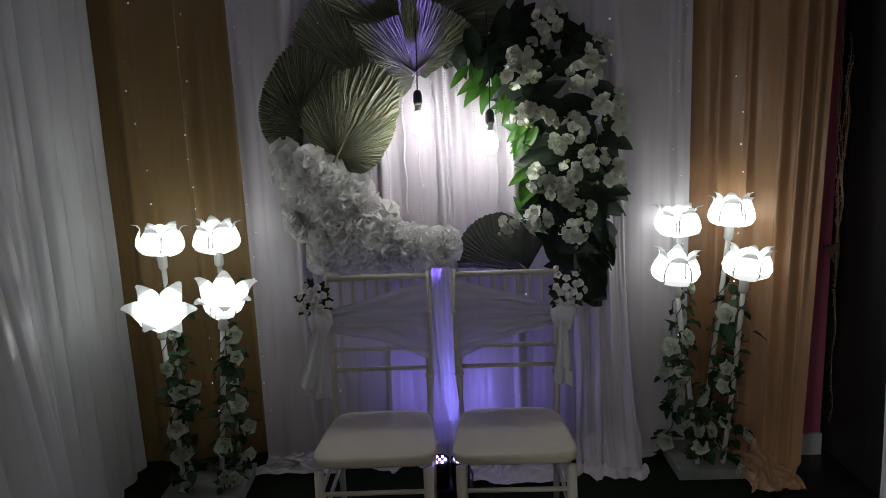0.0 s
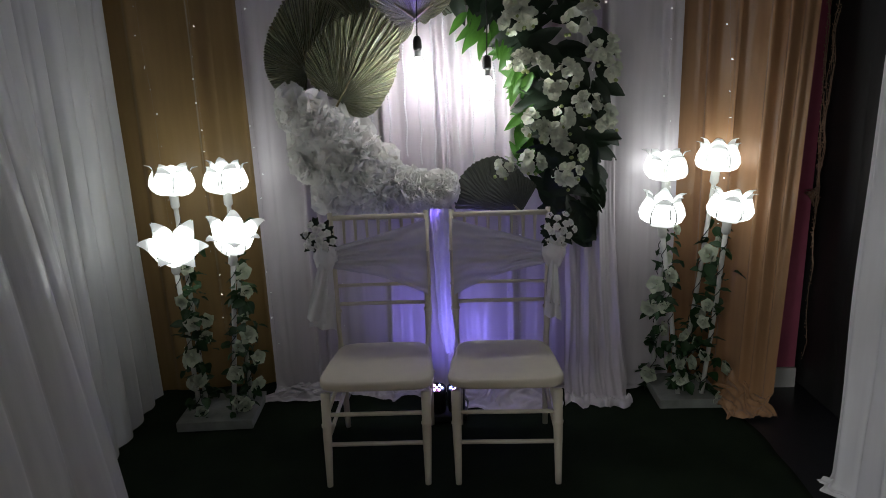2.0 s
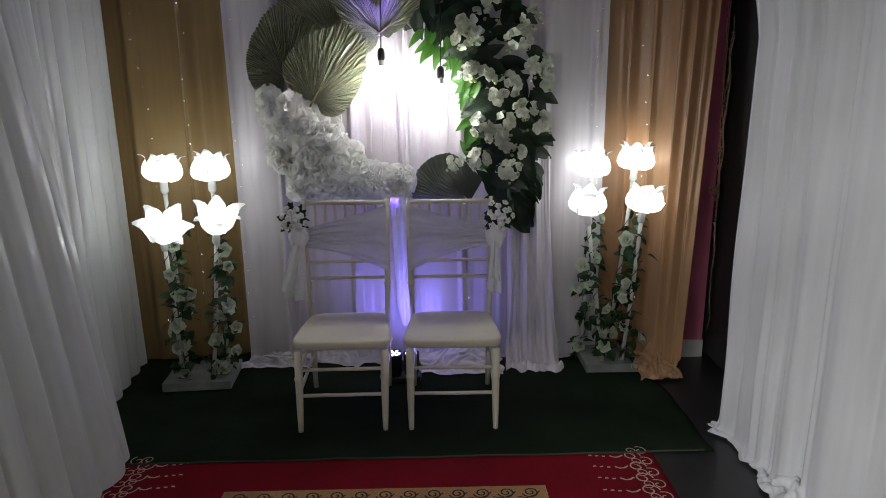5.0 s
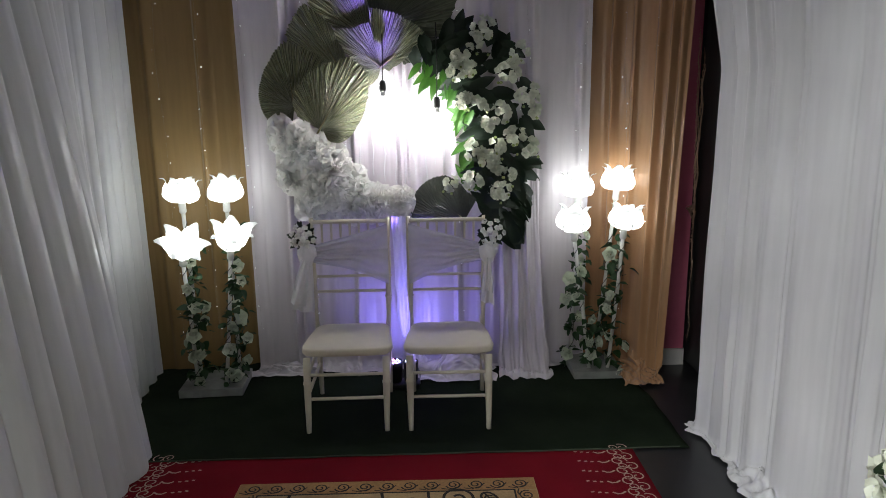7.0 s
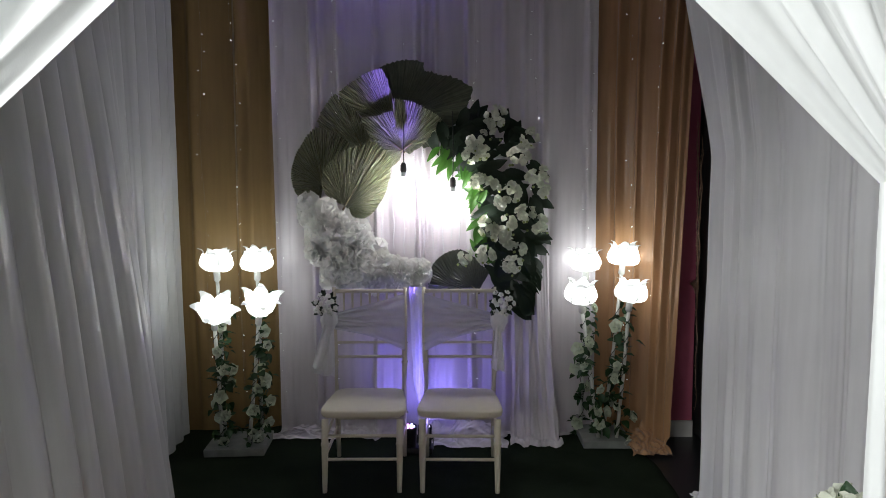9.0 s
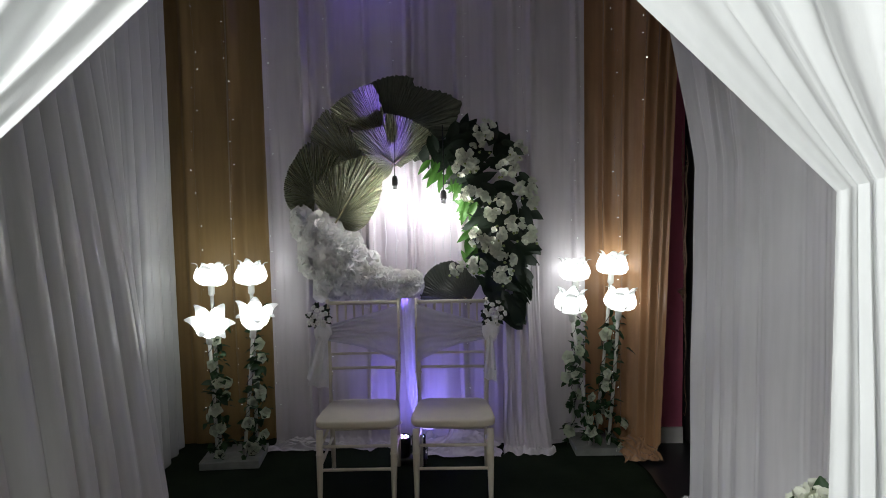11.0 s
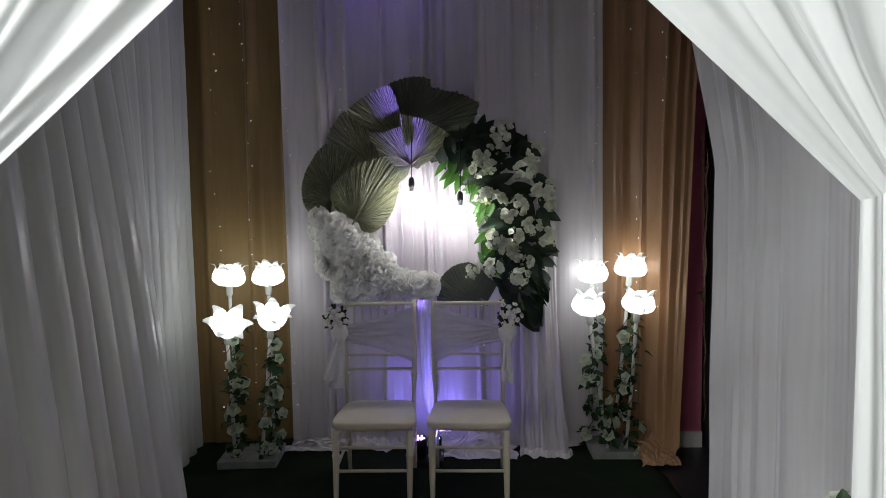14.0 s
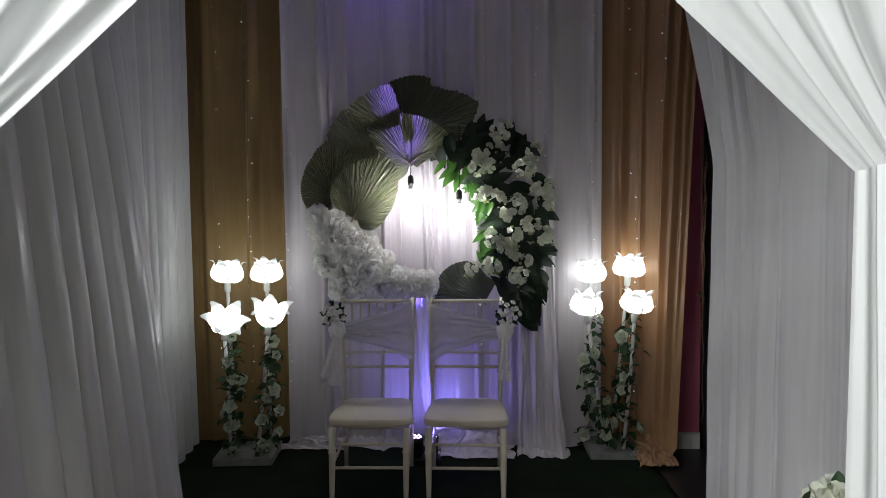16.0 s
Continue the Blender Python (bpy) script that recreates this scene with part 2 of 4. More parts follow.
def folds(s, seed, wave):
    """Uneven soft folds, -1 to 1, at the length s along a cloth."""
    w = s / wave + 0.9 * noise.noise((s * 1.7 / wave * 0.3, seed, 0)) + 0.5 * noise.noise((s / wave * 0.8, seed, 4))
    a = math.sin(2 * math.pi * w)
    return (0.6 * a + 0.6 * (1 - abs(math.sin(math.pi * w * 1.37 + seed))) ** 6 + 0.22 * math.sin(4.4 * math.pi * w + seed) + 0.16 * math.sin(9.4 * math.pi * w + 2 * seed) * noise.noise((s * 4, seed, 2))) * (0.55 + 0.6 * abs(noise.noise((s / wave * 0.45, seed, 9))) * 2)


@functools.lru_cache(maxsize=None)
def pleat_lines(seed, wide):
    """Where the pleats of a cloth end, how deep each is and how far down it reaches."""
    r = random.Random(seed * 7 + 1)
    lines, s = [], -0.2
    while s < 7:
        s += wide * r.choice((0.28, 0.4, 0.75, 1.0, 1.35, 1.7))
        lines.append((s, r.uniform(0.35, 1.0), r.uniform(0.45, 1.3)))
    return lines


def pleated(s, v, seed, wide, steep):
    """Wide flat stretches between narrow raised folds, 0 to 1; some die out on the way down."""
    total = 0.0
    for at, high, reach in pleat_lines(seed, wide):
        d = at - s
        if -0.01 < d < 2 * steep:
            fall, rise = steep * (0.6 + 0.5 * high), 0.55 * steep
            h = 0.5 + 0.5 * math.cos(math.pi * (fall - d) / fall) if d < fall else 0.5 + 0.5 * math.cos(math.pi * min(1, (d - fall) / rise))
            total = max(total, (h if d > 0 else 0) * high * max(0.15, 1 - 0.85 * max(0, min(1, (v - reach + 0.25) / 0.5))))
    return total


def curtain(name, label, top, bottom, z_top, wave, deep, cloth, seed, spill=0.0, columns=None, category="curtain", z_bottom=0.012, shift=None, spread=None, pleat=0.0, steep=0.03, lobes=0.0):
    """A hanging cloth between a line at the top and one at the floor."""
    length = sum((Vector(b) - Vector(a)).length for a, b in zip(bottom, bottom[1:]))
    columns = columns or int(length / (0.0065 if pleat or lobes else wave / 26))
    base, _ = along(bottom, 0.5)

    def place(u, v):
        v = 0.93 * v / 0.7 if v < 0.7 else 0.93 + 0.07 * (v - 0.7) / 0.3
        (a, na), (b, nb) = along(top, u), along(bottom, u)
        p, n = a.lerp(b, v), na.lerp(nb, v)
        s = u * length
        f = folds(s + 0.03 * noise.noise((s * 2, v * 2.2, seed)), seed, wave) * deep * (0.55 + 0.55 * v) * (1 - 0.4 * max(0, v - 0.85) / 0.15)
        f += 0.012 * noise.noise((s * 3, v * 5, seed + 3)) * v
        if pleat:
            f = deep * noise.noise((s / wave * 0.9, v * 0.7, seed)) + 0.12 * f - pleat * pleated(s + 0.025 * noise.noise((s * 1.5, v * 2.5, seed)), v, seed, wave, steep)
        if lobes:
            w = s / wave + 0.55 * noise.noise((s * 1.6, seed, 5)) + 0.1 * noise.noise((s * 3, v * 2.5, seed))
            tall = 0.55 + 0.75 * abs(noise.noise((math.floor(w) * 0.77, seed, 1)))
            f = deep * noise.noise((s * 1.8, v * 0.8, seed)) - lobes * tall * abs(math.sin(math.pi * w)) ** 0.75 * (1 - 0.35 * v)
            f += 0.004 * noise.noise((s * 30, v * 2, seed)) + 0.003 * noise.noise((s * 11, v * 7, seed))
        z = z_top + (z_bottom - z_top) * v
        z += 0.012 * max(0, noise.noise((s * 6, seed, 1))) * v ** 6
        if spill and v > 0.93:
            k = (v - 0.93) / 0.07
            reach = spill * (spread(u) if spread else 1) * max(0.08, 0.45 + 1.1 * noise.noise((s * 2.3, seed, 7)) + 0.3 * noise.noise((s * 9, seed, 3)))
            f -= reach * max(0, k - 0.35) / 0.65 * (1 + 0.25 * noise.noise((s * 16, k * 2, seed)))
            drop = max(0, 1 - k / 0.5) ** 1.5
            crease = abs(noise.noise((s * 12, k * 3.5, seed + 5))) + 0.5 * abs(noise.noise((s * 30, k * 6, seed)))
            z = 0.014 + (z - 0.014) * drop + 0.13 * min(1, reach * 6) * crease * math.sin(math.pi * min(1, 0.08 + k * 0.92))
        if shift:
            p = p + Vector((shift(u, z), 0))
        return (p.x + n.x * f - base.x, p.y + n.y * f - base.y, z)

    bm = grid(columns, 64, place)
    ob = thing(name, (base.x, base.y, 0), label, category)
    part("cloth", bm, cloth, ob)
    return ob


# ---- the rooms ----
def slab(name, label, category, b, mat):
    ob = part(name, box(*b), mat, smooth=False)
    return tagged(ob, label, category, kind="structure")


slab("floor", "dark grey polished floor under the carpets", "floor", (-3.2, -4.6, -0.12, 3.2, 3.6, 0.0), FLOOR_TILE)
slab("ceiling", "plain pale ceiling above the drapes", "ceiling", (-3.2, -4.6, 3.4, 3.2, 3.6, 3.52), CEILING_PAINT)
slab("wall_north", "pink painted wall behind the drapes", "wall", (-3.2, 3.25, 0, 3.2, 3.4, 3.4), PINK_WALL)
slab("wall_west", "pale painted wall", "wall", (-3.2, -4.4, 0, -3.05, 3.25, 3.4), PLAIN_WALL)
slab("wall_east", "pale painted wall", "wall", (3.05, -4.4, 0, 3.2, 3.25, 3.4), PLAIN_WALL)
slab("wall_south", "pale painted wall", "wall", (-3.2, -4.6, 0, 3.2, -4.4, 3.4), PLAIN_WALL)
slab("wall_corner", "pink painted wall beside a gold drape", "wall", (1.66, 3.02, 0, 1.89, 3.25, 3.4), PINK_WALL)
slab("wall_entrance_left", "pale partition beside the draped entrance", "wall", (-3.05, -0.2, 0, -0.95, -0.1, 3.4), PLAIN_WALL)
slab("wall_entrance_right", "pale partition beside the draped entrance", "wall", (1.38, -0.2, 0, 3.05, -0.1, 3.4), PLAIN_WALL)
slab("wall_entrance_header", "pale partition above the draped entrance", "wall", (-0.95, -0.2, 2.44, 1.38, -0.1, 3.4), PLAIN_WALL)
slab("baseboard", "pale skirting board along the pink wall", "baseboard", (1.66, 3.0, 0, 1.89, 3.018, 0.11), SKIRTING)

carpet = part("green_carpet", grid(90, 50, lambda u, v: (-1.75 + 3.25 * u + (0.02 * noise.noise((v * 6, 1, 2)) if u > 0.95 else 0),
                                                       1.905 + 1.3 * v + (0.015 * noise.noise((u * 9, 0, 2)) - 0.02 * (1 - u) if v < 0.03 else 0),
                                                       0.007 + (0.006 * max(0, noise.noise((u * 8, 3, 2))) if v < 0.05 else 0))), TURF)
carpet.modifiers.new("thick", "SOLIDIFY").thickness = 0.006
part("edge_binding", tube([(-1.25 + 2.7 * k / 40, 1.9 - 0.02 * (1 - k / 40) + 0.008 * noise.noise((k * 0.22, 0, 2)), 0.012 + 0.003 * noise.noise((k * 0.5, 3, 2))) for k in range(41)], 0.004, 6), EDGE_THREAD, carpet, "pale stitched front edge")
tagged(carpet, "dark green synthetic turf carpet on the floor", "carpet")

# ---- drapes ----
back = curtain("back_curtain", "white satin backdrop curtain with soft folds and a crumpled hem", [(-0.95, 3.1), (1.225, 3.1)],
        [(-0.93, 3.04), (1.235, 3.04)], 3.38, 0.17, 0.05, BACK_CLOTH, 3, spill=0.65, pleat=0.05, steep=0.045,
        spread=lambda u: 0.25 + 0.35 * math.exp(-((u - 0.6) / 0.09) ** 2))
curtain("gold_curtain", "ochre brown satin curtain hanging beside the white backdrop", [(-1.85, 3.1), (-1.1, 3.12), (-0.85, 3.2)],
        [(-1.85, 3.08), (-1.1, 3.1), (-0.85, 3.2)], 3.38, 0.25, 0.045, OCHRE_CLOTH, 8, pleat=0.05, steep=0.07)
gold = curtain("gold_curtain", "copper gold satin curtain with its hem gathered on the floor", [(1.17, 3.18), (1.32, 3.14), (1.83, 2.92)],
        [(1.17, 3.18), (1.34, 3.13), (1.48, 3.02), (1.64, 2.72)], 3.38, 0.12, 0.05, GOLD_CLOTH, 14, spill=0.3, pleat=0.065, steep=0.045,
        spread=lambda u: 0.5 + u)
curtain("side_curtain", "white side curtain with long soft folds flared at the floor", [(-1.5, 0.0), (-1.54, 1.2), (-1.6, 2.2), (-1.62, 3.02)],
        [(-1.35, 0.0), (-1.22, 0.9), (-1.19, 1.4), (-1.21, 1.85), (-1.5, 2.33), (-1.6, 3.02)], 3.38, 0.17, 0.05, WHITE_CLOTH, 21, lobes=0.08)
curtain("black_curtain", "black cloth hanging over the doorway", [(1.92, 3.2), (1.92, 0.6)], [(1.92, 3.2), (1.92, 0.6)], 3.38, 0.3, 0.012, BLACK_CLOTH, 5)
curtain("side_curtain", "white side curtain tied back with its hem spilling on the floor", [(1.64, 2.14), (1.64, 1.8), (1.72, 1.4), (1.86, 0.9), (1.9, 0.2)],
        [(1.61, 2.14), (1.62, 1.85), (1.68, 1.5), (1.82, 1.15), (1.88, 0.2)], 3.38, 0.2, 0.065, SIDE_CLOTH, 33, spill=0.12,
        shift=lambda u, z: -0.21 * max(0, z - 1.86) * max(0, 1 - u * 1.3))


def gathered_hem(owner, x0, x1, y0, y1, high, cloth, seed):
    """A heap of crumpled cloth where a curtain meets the floor."""
    at = owner.location

    def place(u, v):
        rise = math.sin(math.pi * (0.04 + 0.92 * u)) ** 0.7 * (0.05 + 0.95 * v ** 1.8) * (0.85 + 0.3 * noise.noise((u * 3, seed, 5)))
        edge = 0.25 * noise.noise((u * 4, seed, 0))
        crease = abs(noise.noise((u * 4 + v * 1.5, v * 2.2, seed))) + 0.45 * abs(noise.noise((u * 10 - v * 3, v * 4, seed + 2)))
        x = x0 + (x1 - x0) * (u + 0.1 * noise.noise((u * 3, v * 3, seed + 7)))
        y = y0 + (y1 - y0) * (v + edge * (1 - v)) - 0.11 * crease * v
        return (x - at.x, y - at.y, 0.014 + high * rise + 0.055 * crease * math.sin(math.pi * (0.1 + 0.9 * v)))

    return part("gathered_hem", grid(70, 44, place), cloth, owner, "crumpled hem heaped on the floor")


gathered_hem(gold, 1.39, 1.64, 2.64, 2.88, 0.13, GOLD_CLOTH, 4)


def flared_panel(owner, top, bottom, y0, y1, z0, cloth, seed):
    """A loose width of cloth that fans out over the floor in front of its curtain."""
    at = owner.location

    def place(u, v):
        k = v ** 2.2
        a, b = top[0] + (top[1] - top[0]) * u, bottom[0] + (bottom[1] - bottom[0]) * u
        ripple = math.sin(u * 13 + 4 * noise.noise((u * 2, v * 1.5, seed))) * 0.35 + noise.noise((u * 7, v * 2.5, seed)) + 0.5 * noise.noise((u * 19, v * 4, seed))
        y = y0 + (y1 - y0) * k + ripple * (0.012 + 0.03 * v)
        z = z0 + (0.014 - z0) * min(1, v / 0.93)
        if v > 0.93:
            w = (v - 0.93) / 0.07
            y -= 0.06 * w * (1 + 0.6 * noise.noise((u * 5, seed, 1)))
            z += 0.05 * math.sin(math.pi * w) * (0.4 + abs(noise.noise((u * 11, w * 2, seed))))
        crush = max(0, (v - 0.7) / 0.3) * 0.03
        return (a + (b - a) * k - at.x + crush * noise.noise((u * 8, v * 9, seed + 4)), y - at.y + crush * noise.noise((u * 9, v * 12, seed)), z)

    return part("flared_panel", grid(60, 70, place), cloth, owner, "loose width of cloth fanned out at the floor")


flared_panel(back, (0.66, 0.9), (0.64, 0.99), 3.0, 2.86, 1.5, BACK_CLOTH, 9)
gathered_hem(back, 0.1, 0.62, 2.76, 3.0, 0.13, BACK_CLOTH, 12)
gathered_hem(back, -0.95, -0.5, 2.9, 3.02, 0.08, BACK_CLOTH, 15)


def entry_drape(side, centre, tie, foot, seed, label):
    """A cloth that hangs from the middle of the entrance and is tied back at the side."""
    y0 = -0.3

    def place(u, v):
        top = (centre + side * (-0.03 + 1.25 * u), 2.42 + 0.25 * u)
        knot = (tie + side * 0.2 * u, 1.69 + 0.06 * u)
        low = (foot + side * 0.42 * u, 0.012)
        if v < 0.5:
            k = v * 2
            x, z = top[0] + (knot[0] - top[0]) * k, top[1] + (knot[1] - top[1]) * k - 0.06 * math.sin(math.pi * k) * u
            f = 0.5 + 0.5 * (1 - k)
        else:
            k = v * 2 - 1
            x, z = knot[0] + (low[0] - knot[0]) * k, knot[1] + (low[1] - knot[1]) * k
            f = 0.5 + 0.5 * k
        w = folds(u * 1.3 + 0.12 * noise.noise((u * 2, v * 3, seed)), seed, 0.24)
        w2 = noise.noise((u * 7 + v * 2, v * 5, seed))
        q = pleated(u * 1.3 + 0.05 * noise.noise((u * 2, v * 3, seed)) + 0.25, 0, seed, 0.2, 0.14)
        return (x, 0.02 * w * f * min(1, u * 8) - 0.06 * q * f * min(1, u * 6) + 0.008 * w2, z)

    ob = thing("entrance_drape", (0, y0, 0), label, "curtain", "entrance drapes")
    part("swag", grid(150, 32, lambda u, v: place(u, v * 0.5)), ENTRY_CLOTH, ob)
    part("tail", grid(150, 24, lambda u, v: place(u, 0.5 + v * 0.5)), ENTRY_CLOTH, ob)
    return ob


entry_drape(1, 0.209, 0.945, 0.945, 41, "white entrance drape swept aside and tied back")
entry_drape(-1, 0.251, -0.585, -0.58, 47, "white entrance drape swept aside and tied back")

def tube_light(x, y, z, label):
    ob = thing("tube_light", (x, y, z), label, "tube light", "outer room lights")
    part("housing", box(-0.34, -0.03, 0.0, 0.34, 0.03, 0.05, 0.006), POLE_PAINT, ob)
    part("tube", tube([(-0.31, 0, -0.012), (0.31, 0, -0.012)], 0.011, 10), PANEL_LIT, ob, "lit white tube")
    for sx in (-0.28, 0.28):
        part("cord", tube([(sx, 0, 0.05), (sx, 0, 3.4 - z)], 0.003, 6), BLACK_PLASTIC, ob)


tube_light(-2.82, -3.05, 2.08, "white tube light hung low from the ceiling of the outer room")
tube_light(-0.45, -1.7, 3.3, "white tube light under the ceiling of the outer room")


# ---- chairs ----
def chair(label):
    ob = thing("banquet_chair", (0, 0, 0), label, "chair", "pair of chairs")
    n = 24
    out = []
    for i in range(n):
        a = 2 * math.pi * i / n
        c, s = math.cos(a), math.sin(a)
        p = 0.32
        y = math.copysign(abs(s) ** p, s)
        out.append((math.copysign(abs(c) ** p, c) * (0.234 - 0.022 * y - 0.003 * y * y), 0.042 + y * 0.226))
    bm = bmesh.new()
    rings = []
    for k, z in ((0.955, 0.408), (0.99, 0.414), (1.0, 0.424), (1.0, 0.438), (0.985, 0.447), (0.93, 0.45), (0.5, 0.447)):
        rings.append([bm.verts.new((x * k, y * k, z)) for x, y in out])
    for a, b in zip(rings, rings[1:]):
        for i in range(n):
            bm.faces.new((a[i], a[(i + 1) % n], b[(i + 1) % n], b[i]))
    bm.faces.new(rings[0][::-1])
    bm.faces.new(rings[-1])
    part("seat", bm, CHAIR_PAINT, ob)
    for sx in (-1, 1):
        x = 0.208 * sx
        leg = [(0.0125, 0), (0.014, 0.05), (0.0185, 0.2), (0.0195, 0.262), (0.023, 0.268), (0.023, 0.276), (0.0195, 0.282), (0.02, 0.408)]
        part("front_leg", turned(leg, 12), CHAIR_PAINT, ob, m=pose(x, -0.238, 0, -9, 0.4 * sx, 0))
        pts = [(x, 0.262, 0.0), (x, 0.247, 0.2), (x, 0.235, 0.41), (x * 1.03, 0.24, 0.6), (x * 1.05, 0.252, 0.83), (x * 1.06, 0.27, 1.085)]
        part("back_post", tube(pts, [0.013, 0.016, 0.017, 0.017, 0.015, 0.012], 12), CHAIR_PAINT, ob)
        for z in (0.3, 0.62, 0.74, 0.9):
            q = 0.235 + max(0, z - 0.41) * 0.04
            part("ring", tube([(x * 1.03, q, z - 0.005), (x * 1.03, q, z + 0.005)], 0.021, 12), CHAIR_PAINT, ob)
        for z in (0.2, 0.31):
            part("side_stretcher", tube([(x, -0.235 + 0.158 * z, z), (x, 0.24, z + 0.01)], 0.0095, 8), CHAIR_PAINT, ob)
    for z in (0.185, 0.312):
        part("front_stretcher", tube([(-0.205, -0.238 + 0.158 * z, z), (0.205, -0.238 + 0.158 * z, z)], 0.0095, 8), CHAIR_PAINT, ob)
    part("back_stretcher", tube([(-0.205, 0.245, 0.26), (0.205, 0.245, 0.26)], 0.0095, 8), CHAIR_PAINT, ob)
    for z, r in ((0.652, 0.0095), (0.742, 0.0085), (0.845, 0.0095), (1.062, 0.0125)):
        y = 0.235 + (z - 0.41) * 0.045
        part("back_rail", tube([(-0.215, y, z), (-0.1, y + 0.006, z), (0.1, y + 0.006, z), (0.215, y, z)], r, 10), CHAIR_PAINT, ob)
    for i in range(7):
        x = -0.16 + i * 0.0533
        part("spindle", tube([(x, 0.262, 0.845), (x, 0.265, 0.95), (x, 0.268, 1.06)], [0.008, 0.006, 0.008], 8), CHAIR_PAINT, ob)
    return ob


chair_a = chair("cream painted bamboo-style banquet chair with a sheer sash round its back")
chair_a.matrix_basis = pose(-0.245, 2.39, 0, 0, 0, 1.0)
copy_thing(chair_a, pose(0.306, 2.39, 0, 0, 0, -0.5))


# ---- flowers ----
def petal_into(bm, m, length, width, cup, curl, rows=3, ruffle=0.0, seed=0, mat=0):
    vs = []
    for j in range(rows + 1):
        v = j / rows
        w = width * math.sin(math.pi * (0.1 + 0.69 * v ** 0.85)) * 0.5
        row = []
        for i in (-1, 0, 1):
            r = ruffle * noise.noise((i * 3 + seed, v * 4, seed * 1.7)) * v
            row.append(bm.verts.new(m @ Vector((i * w, length * v * (1 - 0.12 * abs(i) * v), cup * (abs(i) - 0.5) * v + curl * v * v + r))))
        vs.append(row)
    for a, b in zip(vs, vs[1:]):
        for i in (0, 1):
            f = bm.faces.new((a[i], a[i + 1], b[i + 1], b[i]))
            f.material_index = mat


def frill_into(bm, m, length, width, seed, ruffle):
    """A thin petal with a crinkled outer edge."""
    vs = []
    for j in range(4):
        v = j / 3
        row = []
        for i in range(6):
            u = i / 5 * 2 - 1
            w = width * 0.5 * (0.3 + 0.7 * math.sin(math.pi * 0.5 * min(1, v * 1.15)))
            crimp = ruffle * v * v * (math.sin(i * 1.35 + seed) + 0.7 * noise.noise((i * 1.7, seed, 3)))
            notch = 1 - 0.1 * abs(u) ** 3 + 0.09 * noise.noise((i * 2.1, seed, 8))
            row.append(bm.verts.new(m @ Vector((u * w, length * v * notch, crimp))))
        vs.append(row)
    for a, b in zip(vs, vs[1:]):
        for i in range(5):
            bm.faces.new((a[i], a[i + 1], b[i + 1], b[i]))


def ruffled_bloom(seed, r):
    """A full round bloom of crinkled petals that faces +z."""
    rnd = random.Random(seed)
    bm = bmesh.new()
    for ring, (n, tilt, size) in enumerate(((6, 8, 1.0), (5, 34, 0.9), (3, 62, 0.75))):
        for k in range(n):
            a = 360 * k / n + ring * 31 + rnd.uniform(-16, 16)
            m = pose(0, 0, ring * r * 0.05, 0, 0, a) @ pose(0, 0, 0, tilt + rnd.uniform(-14, 14), rnd.uniform(-16, 16), 0)
            frill_into(bm, m, r * size * rnd.uniform(0.82, 1.15), r * 1.3, seed * 9 + ring * 10 + k, r * 0.16)
    return bm


def open_bloom(seed, r):
    """A loose blossom of five broad petals."""
    rnd = random.Random(seed)
    bm = bmesh.new()
    for k in range(5):
        m = pose(0, 0, 0, 0, 0, 72 * k + rnd.uniform(-12, 12)) @ pose(0, 0, 0, 24 + rnd.uniform(-14, 18), 0, 0)
        petal_into(bm, m, r * rnd.uniform(0.8, 1.2), r * rnd.uniform(0.8, 1.15), r * 0.15, r * rnd.uniform(-0.2, 0.3), 4, r * 0.7, seed + k)
    for k in range(3):
        m = pose(0, 0, 0, 0, 0, 120 * k + 20) @ pose(0, 0, 0, 60, 0, 0)
        petal_into(bm, m, r * 0.5, r * 0.55, r * 0.1, 0, 2, 0, seed + k)
    return bm


def rose_bloom(seed, r):
    rnd = random.Random(seed)
    bm = bmesh.new()
    for ring, (n, tilt, size) in enumerate(((5, 34, 1.0), (5, 55, 0.9), (3, 76, 0.75))):
        for k in range(n):
            m = pose(0, 0, 0, 0, 0, 360 * k / n + ring * 40) @ pose(0, r * 0.06, 0, tilt + rnd.uniform(-8, 8), 0, 0)
            petal_into(bm, m, r * size * 1.05, r * 1.15, r * 0.3, r * -0.18 * (1 - ring * 0.4), 3, r * 0.32, seed + ring * 7 + k)
    return bm


def pointed_leaf(seed, length, width, bend):
    """A broad leaf with a folded midrib, along +y."""
    bm = bmesh.new()
    vs = []
    for j in range(7):
        v = j / 6
        w = width * 0.5 * (math.sin(math.pi * min(1, v ** 0.75)) ** 0.8) if 0 < v < 1 else 0.002
        z = bend * v * v
        ripple = 0.006 * noise.noise((v * 5, seed, 0))
        vs.append([bm.verts.new((sx * w, length * v, z + abs(sx) * (w * 0.3) + ripple * sx)) for sx in (-1, -0.5, 0, 0.5, 1)])
    for a, b in zip(vs, vs[1:]):
        for i in range(4):
            bm.faces.new((a[i], a[i + 1], b[i + 1], b[i]))
    return bm


